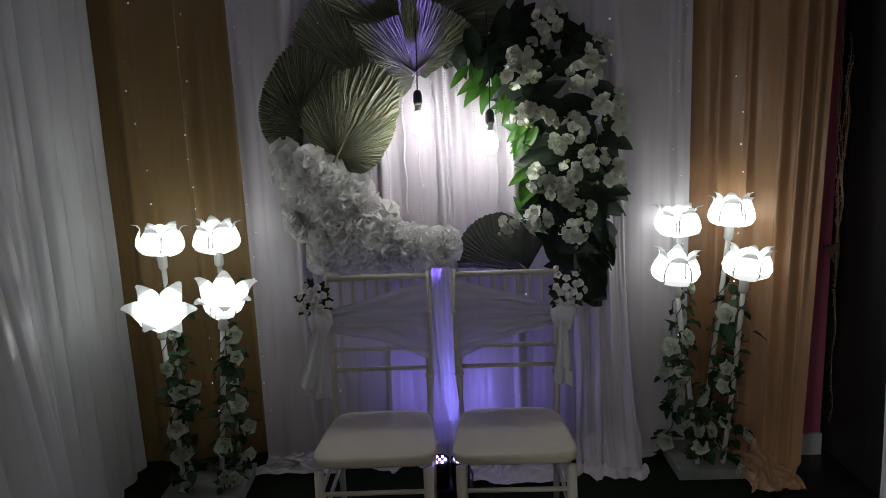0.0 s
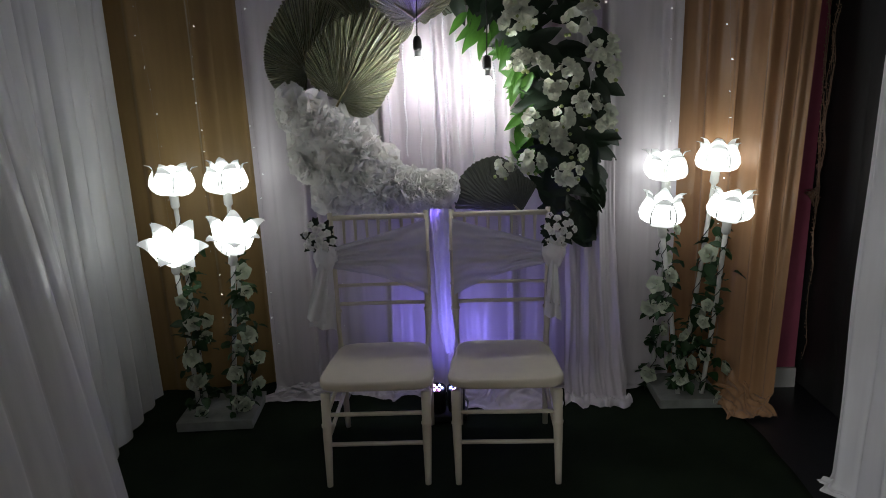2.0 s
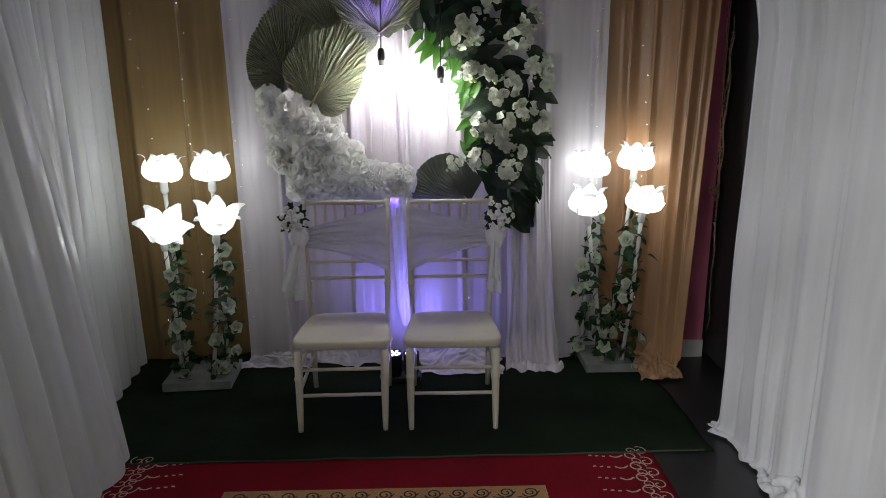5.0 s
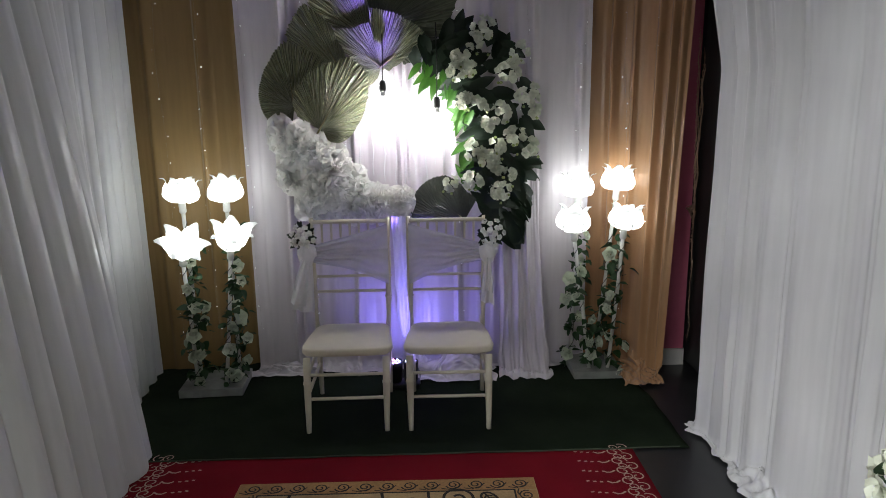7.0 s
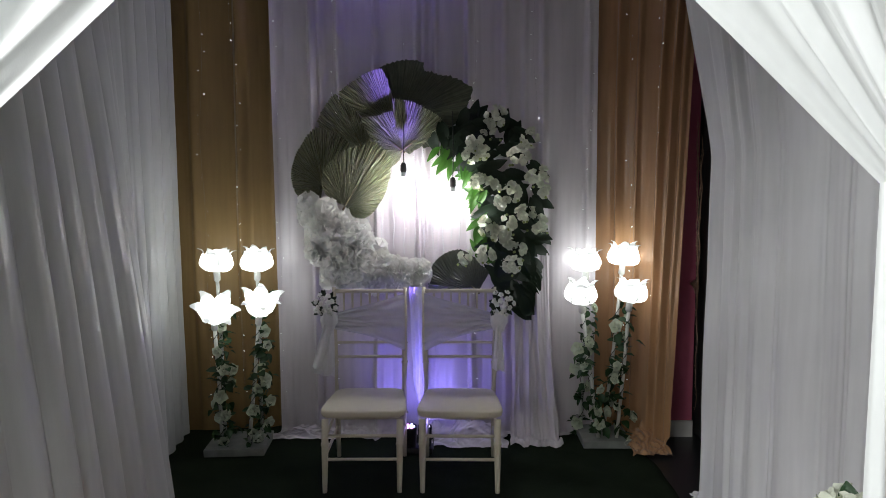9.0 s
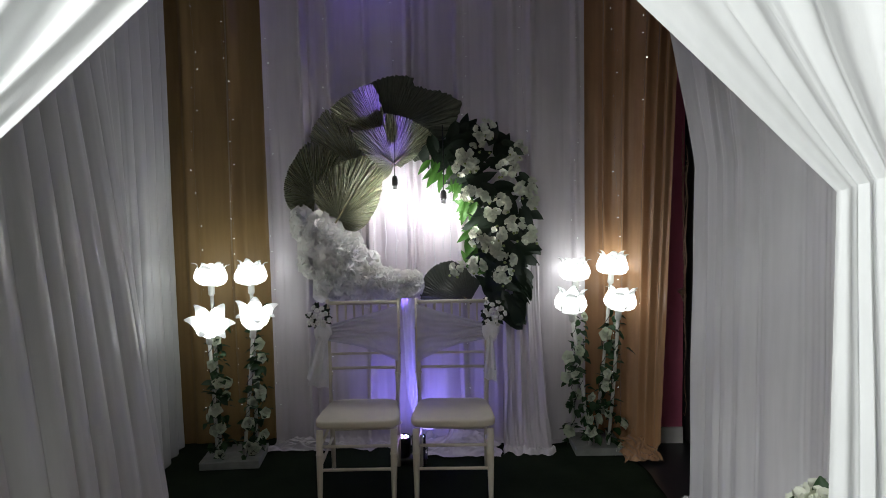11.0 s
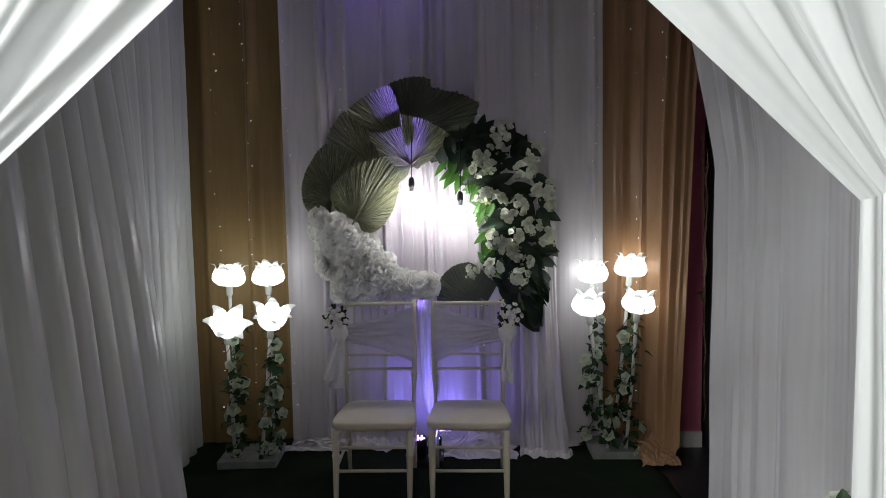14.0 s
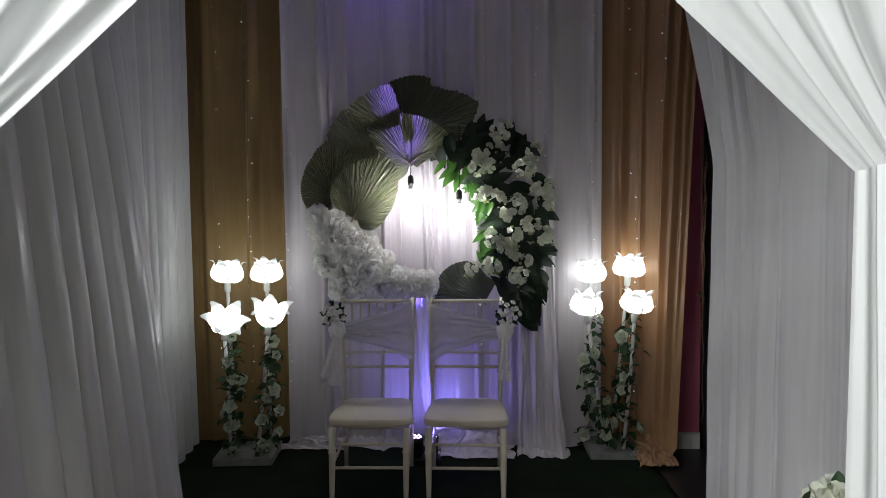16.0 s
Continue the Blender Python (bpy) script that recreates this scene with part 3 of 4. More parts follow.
RUFFLED = [mesh_of("bloom", ruffled_bloom(k, 0.076), PETAL_WHITE) for k in range(5)]
BLOSSOMS = [mesh_of("blossom", open_bloom(k + 20, 0.034), PETAL_CREAM) for k in range(4)]
ROSES = [mesh_of("rose", rose_bloom(k + 40, 0.018), PETAL_WHITE) for k in range(3)]
GARLAND_ROSES = [mesh_of("rose", rose_bloom(k + 60, 0.034 + 0.006 * k), PETAL_PALE) for k in range(3)]
BUDS = mesh_of("bud", turned([(0.001, 0), (0.008, 0.006), (0.009, 0.014), (0.001, 0.024)], 6), BUD_GREEN)
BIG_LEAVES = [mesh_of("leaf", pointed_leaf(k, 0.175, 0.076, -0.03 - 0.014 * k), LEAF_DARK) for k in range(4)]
LIT_LEAVES = [mesh_of("leaf", pointed_leaf(k + 9, 0.13, 0.045, -0.03), LEAF_LIT) for k in range(3)]
IVY_LEAVES = [mesh_of("leaf", pointed_leaf(k + 15, 0.066, 0.048, -0.016), LEAF_IVY) for k in range(3)]
SMALL_LEAVES = [mesh_of("leaf", pointed_leaf(k + 25, 0.05, 0.028, -0.01), LEAF_DARK) for k in range(2)]


def facing(p, way, spin=0.0):
    """A pose at p whose z axis points along way."""
    return Matrix.Translation(p) @ Vector(way).to_track_quat("Z", "Y").to_matrix().to_4x4() @ pose(0, 0, 0, 0, 0, spin)


# ---- wreath ----
def palm_leaf(outline, pleats, depth, lean):
    """A dried pleated palm fan; outline: (degrees, reach) round its base at the origin, lean: its slope along x and y."""
    bm = bmesh.new()
    cols, rows = pleats * 2, 9
    turns, reaches = [p[0] for p in outline], [p[1] for p in outline]
    longest = max(reaches)
    vs = []
    for i in range(cols + 1):
        a = turns[0] + (turns[-1] - turns[0]) * i / cols
        r = float(np.interp(a, turns, reaches)) * (1 + (0.012 if i % 2 else -0.012) + 0.012 * noise.noise((i * 0.9, pleats, 1)))
        tall = 0.7 + 0.55 * noise.noise((i * 0.8, 3, pleats))
        col = []
        for j in range(rows + 1):
            v = 0.03 + 0.97 * j / rows
            t = radians(a + 2.6 * noise.noise((i * 0.5, v * 5, pleats)) * min(1, 3 * v))
            x, y = r * v * math.cos(t), r * v * math.sin(t)
            far = r * v / longest
            z = (depth if i % 2 else -depth) * min(1, far * 1.5 + 0.15) * tall - 0.09 * longest * far * far
            z += lean[0] * x + lean[1] * y + 0.02 * noise.noise((x * 5, y * 5, pleats))
            col.append(bm.verts.new((x, y, z)))
        vs.append(col)
    for a, b in zip(vs, vs[1:]):
        for j in range(rows):
            bm.faces.new((a[j], a[j + 1], b[j + 1], b[j]))
    return bm


wreath = thing("flower_wreath", (0.05, 2.98, 1.75), "round wreath of dried palm fans, white blooms and green leaves", "wreath")
WX, WY, WZ = 0.05, 2.98, 1.75


def fan(x, z, y, outline, pleats, mat, lean=(0, 0), depth=0.01, label=""):
    leaf = part("palm_leaf", palm_leaf(outline, pleats, depth, lean), mat, wreath, label, smooth=False, m=pose(x - WX, y - WY, z - WZ, 90, 0, 0))
    a, r = max(outline, key=lambda p: p[1])
    c, s = math.cos(radians(a)), math.sin(radians(a))
    rib = [(r * k * c, r * k * s, 0.006 + lean[0] * r * k * c + lean[1] * r * k * s - 0.09 * r * k * k) for k in (-0.06, 0.1, 0.35)]
    part("stem", tube(rib, [0.006, 0.005, 0.002], 6), STEM, leaf)
    return leaf


DARK_FAN = "dark green palm fan"
fan(-0.084, 2.131, 3.0, ((50, 0.25), (59, 0.343), (67, 0.403), (83, 0.384), (99, 0.363), (117, 0.348), (126, 0.25)), 16, PALM_DARK, (0.0, 0.3), depth=0.0035, label=DARK_FAN)
fan(-0.083, 2.15, 2.985, ((-9, 0.347), (5, 0.441), (13, 0.468), (21, 0.523), (30, 0.471), (46, 0.378), (65, 0.324), (80, 0.24)), 24, PALM_DARK, (0.0, 0.3), depth=0.0035, label=DARK_FAN)
fan(-0.04, 2.115, 2.97, ((-54, 0.195), (-34, 0.232), (-12, 0.284), (1, 0.326), (15, 0.378), (30, 0.2)), 16, PALM_DARK, (-0.1, 0.1), depth=0.0035, label=DARK_FAN)
fan(-0.301, 1.919, 2.975, ((66, 0.07), (78, 0.135), (99, 0.248), (111, 0.377), (118, 0.457), (131, 0.427), (146, 0.396), (154, 0.334), (166, 0.2)), 46, PALM_OLIVE, (0.05, -0.05), depth=0.007)
fan(-0.128, 2.11, 2.965, ((78, 0.1), (90, 0.21), (98, 0.338), (127, 0.35), (151, 0.391), (160, 0.24), (175, 0.12)), 46, PALM_OLIVE, (0.0, 0.42), depth=0.008)
fan(-0.057, 1.94, 2.945, ((80, 0.2), (89, 0.249), (103, 0.25), (126, 0.265), (142, 0.339), (165, 0.17), (195, 0.13), (230, 0.143), (250, 0.06)), 55, PALM_OLIVE, (0.1, 0.36), depth=0.008)
fan(-0.056, 1.94, 2.925, ((-30, 0.05), (-1, 0.07), (15, 0.14), (28, 0.212), (37, 0.321), (58, 0.3), (82, 0.303), (100, 0.32), (104, 0.14)), 49, PALM_OLIVE, (-0.05, 0.4), depth=0.0085)
fan(-0.588, 1.719, 2.965, ((40, 0.2), (55, 0.318), (77, 0.343), (97, 0.385), (118, 0.304), (140, 0.255), (172, 0.214), (220, 0.168), (261, 0.094)), 71, PALM_OLIVE, (0.04, -0.05), depth=0.0095)
fan(-0.432, 1.582, 2.9, ((-56, 0.083), (-36, 0.14), (4, 0.22), (27, 0.31), (47, 0.426), (59, 0.512), (73, 0.414), (92, 0.353), (119, 0.266), (136, 0.213), (154, 0.11)), 77, PALM_OLIVE, (-0.08, 0.0), depth=0.0105)
fan(0.313, 1.022, 2.945, ((40, 0.2), (73, 0.245), (89, 0.268), (111, 0.263), (129, 0.253), (152, 0.232), (178, 0.209)), 24, PALM_BLACK, depth=0.003, label=DARK_FAN)
fan(0.43, 1.013, 2.915, ((60, 0.15), (93, 0.19), (115, 0.226), (134, 0.241), (153, 0.238), (175, 0.22)), 20, PALM_BLACK, (0.1, 0), depth=0.003, label=DARK_FAN)

rnd = random.Random(5)
inner = [(-0.47, 1.55), (-0.33, 1.42), (-0.25, 1.31), (-0.11, 1.17), (0.08, 1.16)]
outer = [(-0.70, 1.6), (-0.71, 1.44), (-0.64, 1.25), (-0.53, 1.06), (-0.14, 1.04), (0.08, 1.11)]
for k in range(140):
    u, v = rnd.random(), rnd.random()
    (a, _), (b, _) = along(inner, u), along(outer, u)
    p = a.lerp(b, v)
    swell = (0.15 - 0.12 * u) * math.sin(math.pi * (0.1 + 0.8 * v))
    over = (b - a).normalized() * (v - 0.5) * 2.6
    way = (over.x + rnd.uniform(-0.5, 0.5), -1, over.y + rnd.uniform(-0.3, 0.6))
    part("bloom", rnd.choice(RUFFLED), None, wreath, m=facing((p.x - WX, 3.01 - swell - WY, p.y - WZ), way, rnd.uniform(0, 360)))

inner = [(0.1, 1.95), (0.3, 1.78), (0.38, 1.6), (0.38, 1.42), (0.4, 1.25), (0.55, 1.0), (0.72, 0.86)]
outer = [(0.4, 2.2), (0.66, 2.13), (0.82, 1.95), (0.88, 1.72), (0.88, 1.5), (0.84, 1.22), (0.8, 0.95)]
for k in range(215):
    u, v = rnd.random(), rnd.random() ** 0.9
    (a, _), (b, _) = along(inner, u), along(outer, u)
    p = a.lerp(b, v)
    out = Vector((p.x - WX, 0, p.y - 1.7)).normalized() * (1 if v > 0.35 else -1)
    way = Vector((rnd.uniform(-0.5, 0.5), -1, rnd.uniform(-0.3, 0.5)))
    grow = (out + Vector((rnd.uniform(-0.8, 0.8), 0, rnd.uniform(-1.2, 0.4)))).normalized()
    side = grow.cross(way).normalized()
    up = side.cross(grow)
    m = Matrix((side, grow, up)).transposed().to_4x4()
    y = 2.99 - 0.11 * math.sin(math.pi * (0.1 + 0.8 * v)) * rnd.uniform(0.3, 1)
    m.translation = Vector((p.x - WX, y - WY, p.y - WZ)) - grow * 0.09
    # Inner-edge leaves take the green with bulb light painted in.
    lit_edge = v < 0.16 and 0.05 < u < 0.7
    part("leaf", rnd.choice(LIT_LEAVES if lit_edge else BIG_LEAVES), None, wreath, m=m)
# More leaves with painted bulb light hang round the inner edge.
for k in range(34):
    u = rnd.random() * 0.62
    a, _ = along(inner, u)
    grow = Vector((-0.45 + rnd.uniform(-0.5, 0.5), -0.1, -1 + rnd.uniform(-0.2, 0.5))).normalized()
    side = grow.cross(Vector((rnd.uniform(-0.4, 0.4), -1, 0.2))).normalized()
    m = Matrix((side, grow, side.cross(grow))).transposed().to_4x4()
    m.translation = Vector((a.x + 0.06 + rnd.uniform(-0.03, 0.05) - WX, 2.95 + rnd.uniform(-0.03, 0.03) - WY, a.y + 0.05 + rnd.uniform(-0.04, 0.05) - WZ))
    part("leaf", rnd.choice(LIT_LEAVES), None, wreath, m=m)
for x, z, n, wide in ((0.55, 2.15, 8, 0.055), (0.5, 2.08, 4, 0.035), (0.42, 1.99, 7, 0.045), (0.38, 1.91, 7, 0.045), (0.46, 1.93, 5, 0.035), (0.7, 1.91, 9, 0.055), (0.76, 2.01, 6, 0.045),
                      (0.81, 1.77, 9, 0.055), (0.84, 1.68, 5, 0.035), (0.43, 1.74, 7, 0.045), (0.52, 1.72, 5, 0.04), (0.65, 1.66, 9, 0.055), (0.57, 1.6, 4, 0.035), (0.73, 1.53, 6, 0.045),
                      (0.48, 1.45, 7, 0.05), (0.58, 1.4, 6, 0.045), (0.64, 1.47, 4, 0.035), (0.82, 1.47, 8, 0.05), (0.48, 1.27, 8, 0.05), (0.35, 1.25, 5, 0.035), (0.65, 1.2, 9, 0.05), (0.63, 1.33, 4, 0.035), (0.7, 1.3, 3, 0.03)):
    for k in range(n + 2):
        d = Vector((rnd.gauss(0, 0.6), -abs(rnd.gauss(0.6, 0.4)), rnd.gauss(0, 0.6))).normalized()
        p = Vector((x - WX, 2.89 - WY, z - WZ)) + d * wide * rnd.uniform(0.75, 1.1)
        part("blossom", rnd.choice(BLOSSOMS), None, wreath, m=facing(p, d + Vector((0, -0.3, 0.2)), rnd.uniform(0, 360)))
    for k in range(2):
        p = Vector((x + rnd.uniform(-0.07, 0.07) - WX, 2.875 - WY, z - rnd.uniform(0.02, 0.08) - WZ))
        part("bud", BUDS, None, wreath, m=facing(p, (rnd.uniform(-1, 1), -1, -0.5)))


# ---- bulbs and bead strings inside the wreath ----
def pendant(x, y, z, label):
    ob = thing("pendant_bulb", (x, y, z), label, "light bulb", "hanging bulbs")
    part("cord", tube([(0, 0, 0.05), (0.004, 0.01, 0.2), (0.0, 0.07, 2.1 - z + 0.08)], 0.003, 6), BLACK_PLASTIC, ob)
    part("socket", turned([(0.006, 0.052), (0.014, 0.046), (0.019, 0.032), (0.02, 0.0), (0.016, -0.012)], 14), BLACK_PLASTIC, ob)
    part("collar", turned([(0.014, -0.012), (0.015, -0.016), (0.014, -0.038), (0.012, -0.042)], 14), GREY_METAL, ob)
    part("bulb", turned([(0.012, -0.042), (0.022, -0.06), (0.031, -0.085), (0.033, -0.105), (0.026, -0.128), (0.01, -0.14), (0.001, -0.142)], 18), BULB_LIT, ob, "lit white glass bulb")


pendant(-0.044, 2.815, 1.806, "lit white bulb hanging from a black socket in the wreath")
pendant(0.268, 2.8, 1.71, "lit white bulb hanging from a black socket in the wreath")
for i, (x, low) in enumerate(((-0.3, 1.45), (-0.21, 1.36), (-0.13, 1.3), (-0.06, 1.26), (0.01, 1.22), (0.07, 1.2), (0.13, 1.3), (0.2, 1.24), (0.26, 1.36), (0.31, 1.3))):
    bm = bmesh.new()
    z = low
    while z < 2.0:
        bmesh.ops.create_icosphere(bm, subdivisions=1, radius=0.0058, matrix=Matrix.Translation((0.004 * math.sin(z * 30 + i), 0, z - low)))
        z += 0.013
    bead = thing("bead_string", (x, 3.025, low), "clear crystal bead string hanging inside the wreath", "bead string", "bead strings")
    part("bead_strand", bm, CRYSTAL, bead)


# ---- lamp stands ----
def flower_shade(seed, wide):
    """A glowing bloom of curled petals, its base at the origin, opening to +z."""
    rnd = random.Random(seed)
    body = turned([(0.018, 0.0), (0.045, 0.008), (0.07, 0.034), (0.078, 0.066), (0.068, 0.1), (0.042, 0.122), (0.014, 0.138), (0.001, 0.142)], 18)
    steps = (0, 0.15, 0.33, 0.5, 0.66, 0.78, 0.88, 0.95, 1)
    if wide:
        radii, heights = (0.02, 0.055, 0.078, 0.086, 0.094, 0.104, 0.12, 0.136, 0.15), (0, 0.008, 0.034, 0.066, 0.1, 0.122, 0.134, 0.137, 0.132)
    else:
        radii, heights = (0.02, 0.058, 0.092, 0.102, 0.092, 0.076, 0.074, 0.086, 0.104), (0, 0.004, 0.024, 0.054, 0.09, 0.116, 0.136, 0.146, 0.147)
    petals = []
    for k in range(6):
        bm = bmesh.new()
        vs = []
        twist = rnd.uniform(-0.14, 0.14)
        for j in range(15):
            v = j / 14
            r, z = float(np.interp(v, steps, radii)), float(np.interp(v, steps, heights))
            w = 0.058 * float(np.interp(v, (0, 0.2, 0.45, 0.62, 0.76, 0.88, 0.96, 1), (0.45, 0.8, 1, 0.98, 0.72, 0.4, 0.2, 0.06)))
            row = []
            for i in (-1, -0.92, -0.7, -0.35, 0, 0.35, 0.7, 0.92, 1):
                a = i * w / max(0.05, r) + twist * v * v
                q = r + 0.006 * abs(i) ** 4 * v - 0.012 * (1 - i * i) * max(0, v - 0.75)
                row.append(bm.verts.new((q * math.sin(a), q * math.cos(a), z - 0.012 * abs(i) * v * (1 - v) * 2)))
            vs.append(row)
        for j, (a, b) in enumerate(zip(vs, vs[1:])):
            for i in range(8):
                bm.faces.new((a[i], a[i + 1], b[i + 1], b[i])).material_index = 1 if i in (0, 7) and j > 4 else (2 if j > 10 else 3 if j < 6 else 0)
        petals.append((bm, pose(0, 0, 0.004 * (k % 2), rnd.uniform(-7, 5), 0, 60 * k + rnd.uniform(-8, 8)) @ Matrix.Scale(0.95 + 0.1 * rnd.random(), 4)))
    return body, petals


def lamp_stand(x, y, width, turn, lamps, label, seed):
    """lamps: foot x, foot y, head x, head y, head z, lean angles of the bloom; all from the base's middle."""
    rnd = random.Random(seed)
    ob = thing("flower_lamp_stand", (x, y, 0), label, "lamp", "flower lamp stands")
    ob.rotation_euler = (0, 0, radians(turn))
    w = width / 2
    part("base_board", box(-w, -0.16, 0.013, w, 0.16, 0.062, 0.004), BASE_PAINT, ob, "pale painted wooden base board", smooth=False)
    for i, (fx, fy, hx, hy, hz, lx, ly) in enumerate(lamps):
        a, b = Vector((fx, fy, 0.06)), Vector((hx, hy, hz))
        way = (b - a).normalized()
        part("pole", tube([a, a.lerp(b, 0.5) + Vector((0.005, 0, 0)), b - way * 0.06], 0.0115, 10), POLE_PAINT, ob)
        part("socket", tube([b - way * 0.1, b - way * 0.09, b - way * 0.03, b - way * 0.02], [0.013, 0.021, 0.021, 0.024], 12), POLE_PAINT, ob)
        wire = [a.lerp(b, k / 60 * 0.88) + 0.0145 * Vector((math.cos(k * 0.75), math.sin(k * 0.75), 0)) for k in range(61)]
        part("wire", tube(wire, 0.0022, 5), WIRE, ob, "dark lamp wire wound round the pole")
        body, petals = flower_shade(seed + i, lx > 20)
        m = Matrix.Translation(b) @ pose(0, 0, 0, lx, ly, rnd.uniform(0, 60)) @ Matrix.Translation((0, 0, -0.03))
        shade = part("shade", body, SHADE_WHITE, ob, "glowing white bloom-shaped shade", m=m)
        for bm, pm in petals:
            part("petal", bm, [SHADE_WHITE, SHADE_EDGE, SHADE_TIP, SHADE_LOW], shade, m=pm)
        top = 0.86 if i in (1, 3) else 0.8
        clumps = 7
        for c in range(clumps):
            v = (c + 0.15 + 0.6 * rnd.random()) / clumps * top
            p = a.lerp(b, v)
            way = rnd.choice((-60, -20, 20, 50, 200))
            heart = p + 0.035 * Vector((math.cos(radians(way)), -0.4, 0))
            for k in range(rnd.choice((7, 9, 11, 13))):
                lm = Matrix.Translation(heart + Vector((rnd.uniform(-0.035, 0.04), rnd.uniform(-0.02, 0.02), rnd.uniform(-0.06, 0.06)))) @ pose(0, 0, 0, 0, 0, rnd.uniform(0, 360)) @ pose(0, 0.008, 0, rnd.uniform(-70, 35), rnd.uniform(-40, 40), 0) @ Matrix.Scale(rnd.uniform(0.6, 1.15), 4)
                part("leaf", rnd.choice(IVY_LEAVES), None, ob, m=lm)
            for k in range(rnd.choice((0, 1, 1, 1))):
                out = Vector((math.cos(radians(way + rnd.uniform(-50, 50))), -0.9, rnd.uniform(-0.4, 0.6))).normalized()
                part("rose", rnd.choice(GARLAND_ROSES), None, ob, m=facing(heart + 0.02 * out + Vector((rnd.uniform(-0.03, 0.03), 0, rnd.uniform(-0.05, 0.05))), out, rnd.uniform(0, 360)))
    return ob


lamp_stand(-1.13, 2.775, 0.375, 4, [(-0.12, 0.1, -0.125, 0.05, 1.2, 3, 2), (0.12, 0.1, 0.13, 0.06, 1.2, 3, 0),
                                   (-0.09, -0.08, -0.115, -0.08, 0.905, 50, -14), (0.08, -0.09, 0.175, -0.1, 0.94, 24, 10)],
           "pale pole lamp with four glowing bloom shades and a rose garland", 70)
lamp_stand(1.265, 2.92, 0.315, 0, [(-0.13, 0.09, -0.12, 0.04, 1.18, 2, -3), (0.03, 0.1, 0.125, 0.05, 1.215, 2, 4),
                                   (-0.05, -0.09, -0.185, -0.12, 0.99, 8, -4), (0.07, -0.09, 0.13, -0.12, 1.0, 6, 6)],
           "pale pole lamp with four glowing bloom shades and a rose garland", 90)


# ---- sashes, bows and bouquets on the chairs ----
def sash(outer_x, inner_x, seed):
    """A sheer cloth, gathered at the outer post and spread at the inner one."""
    sgn = 1 if outer_x > inner_x else -1

    def place(u, v):
        k = u ** 0.85
        top = 1.055 + (0.93 - 1.055) * k
        low = 0.69 + (0.83 - 0.69) * k + 0.02 * math.sin(math.pi * u) - 0.02 * u * (1 - u)
        x = inner_x + (outer_x - inner_x) * u
        f = 0.012 * math.sin(v * 34 + 3 * noise.noise((u * 3, v * 4, seed))) * (0.35 + 0.65 * u)
        return (x, 2.625 - 0.012 + f + 0.01 * math.sin(math.pi * u) - 2.6, top + (low - top) * v)

    ob = thing("chair_sash", (0, 2.6, 0), "sheer white sash stretched across a chair back", "sash", "chair sashes")
    part("cloth", grid(30, 44, place), SHEER, ob)
    ox = outer_x + sgn * 0.01

    def loop(u, v):
        a = u * math.pi * 2
        return (ox + (0.026 + 0.03 * math.sin(math.pi * v)) * math.cos(a) + sgn * 0.01, 0.012 + (0.03 + 0.02 * math.sin(math.pi * v)) * math.sin(a) + 0.006 * math.sin(a * 9), 0.89 + (v - 0.5) * 0.13 + 0.012 * math.sin(a * 3 + v * 9))

    part("knot", grid(28, 10, loop), SATIN, ob, "gathered satin knot")
    for i, (dx, wide, low) in enumerate(((0.03, 0.13 if sgn < 0 else 0.08, 0.555 if sgn < 0 else 0.585), (0.045, 0.1 if sgn < 0 else 0.065, 0.6 if sgn < 0 else 0.66))):
        def tail(u, v, dx=dx, wide=wide, low=low, i=i):
            w = wide * (0.25 + 0.75 * v ** 0.7)
            x = ox + sgn * (dx * v ** 0.8 * (1.5 if sgn < 0 else 0.2)) + (u - 0.5) * w
            y = -0.005 - 0.02 * i + 0.013 * math.sin(u * 10 + i * 2 + seed + v * 3) * (0.4 + v)
            return (x, y, 0.9 + (low - 0.9) * v - 0.02 * u * v)
        part("tail", grid(24, 16, tail), SATIN, ob, "hanging satin ribbon tail")
    return ob


sash(-0.475, -0.03, 3)
sash(0.53, 0.09, 5)


def bouquet(x, z, seed, tall):
    rnd = random.Random(seed)
    ob = thing("rose_bouquet", (x, 2.6, z), "small bunch of white roses tied to a chair post", "bouquet", "chair bouquets")
    for k in range(15):
        a, r = k * 2.4 + rnd.uniform(-0.2, 0.2), math.sqrt((k + 0.5) / 15) * 0.066
        p = Vector((r * math.cos(a), -0.045 * math.cos(r / 0.062 * 1.4) - 0.008, r * math.sin(a) * tall))
        part("rose", rnd.choice(ROSES), None, ob, m=facing(p, (p.x * 16, -1, p.z * 16 + 0.2), rnd.uniform(0, 360)))
    for k in range(34):
        a = rnd.uniform(0, 360)
        m = pose(0, 0.0, 0, 90, 0, 0) @ pose(0, 0, 0, 0, 0, a) @ pose(0, rnd.uniform(0.02, 0.05), -0.002, rnd.uniform(-20, 45), rnd.uniform(-25, 25), 0)
        m = Matrix.Diagonal((1, 1, tall, 1)) @ m
        part("leaf", rnd.choice(SMALL_LEAVES), None, ob, m=m)
    part("handle", tube([(0, 0, -0.02), (0, 0.01, -0.09)], [0.016, 0.01], 8), SATIN, ob)
    return ob


bouquet(-0.515, 0.985, 1, 1.0)
bouquet(0.57, 0.995, 2, 1.25)


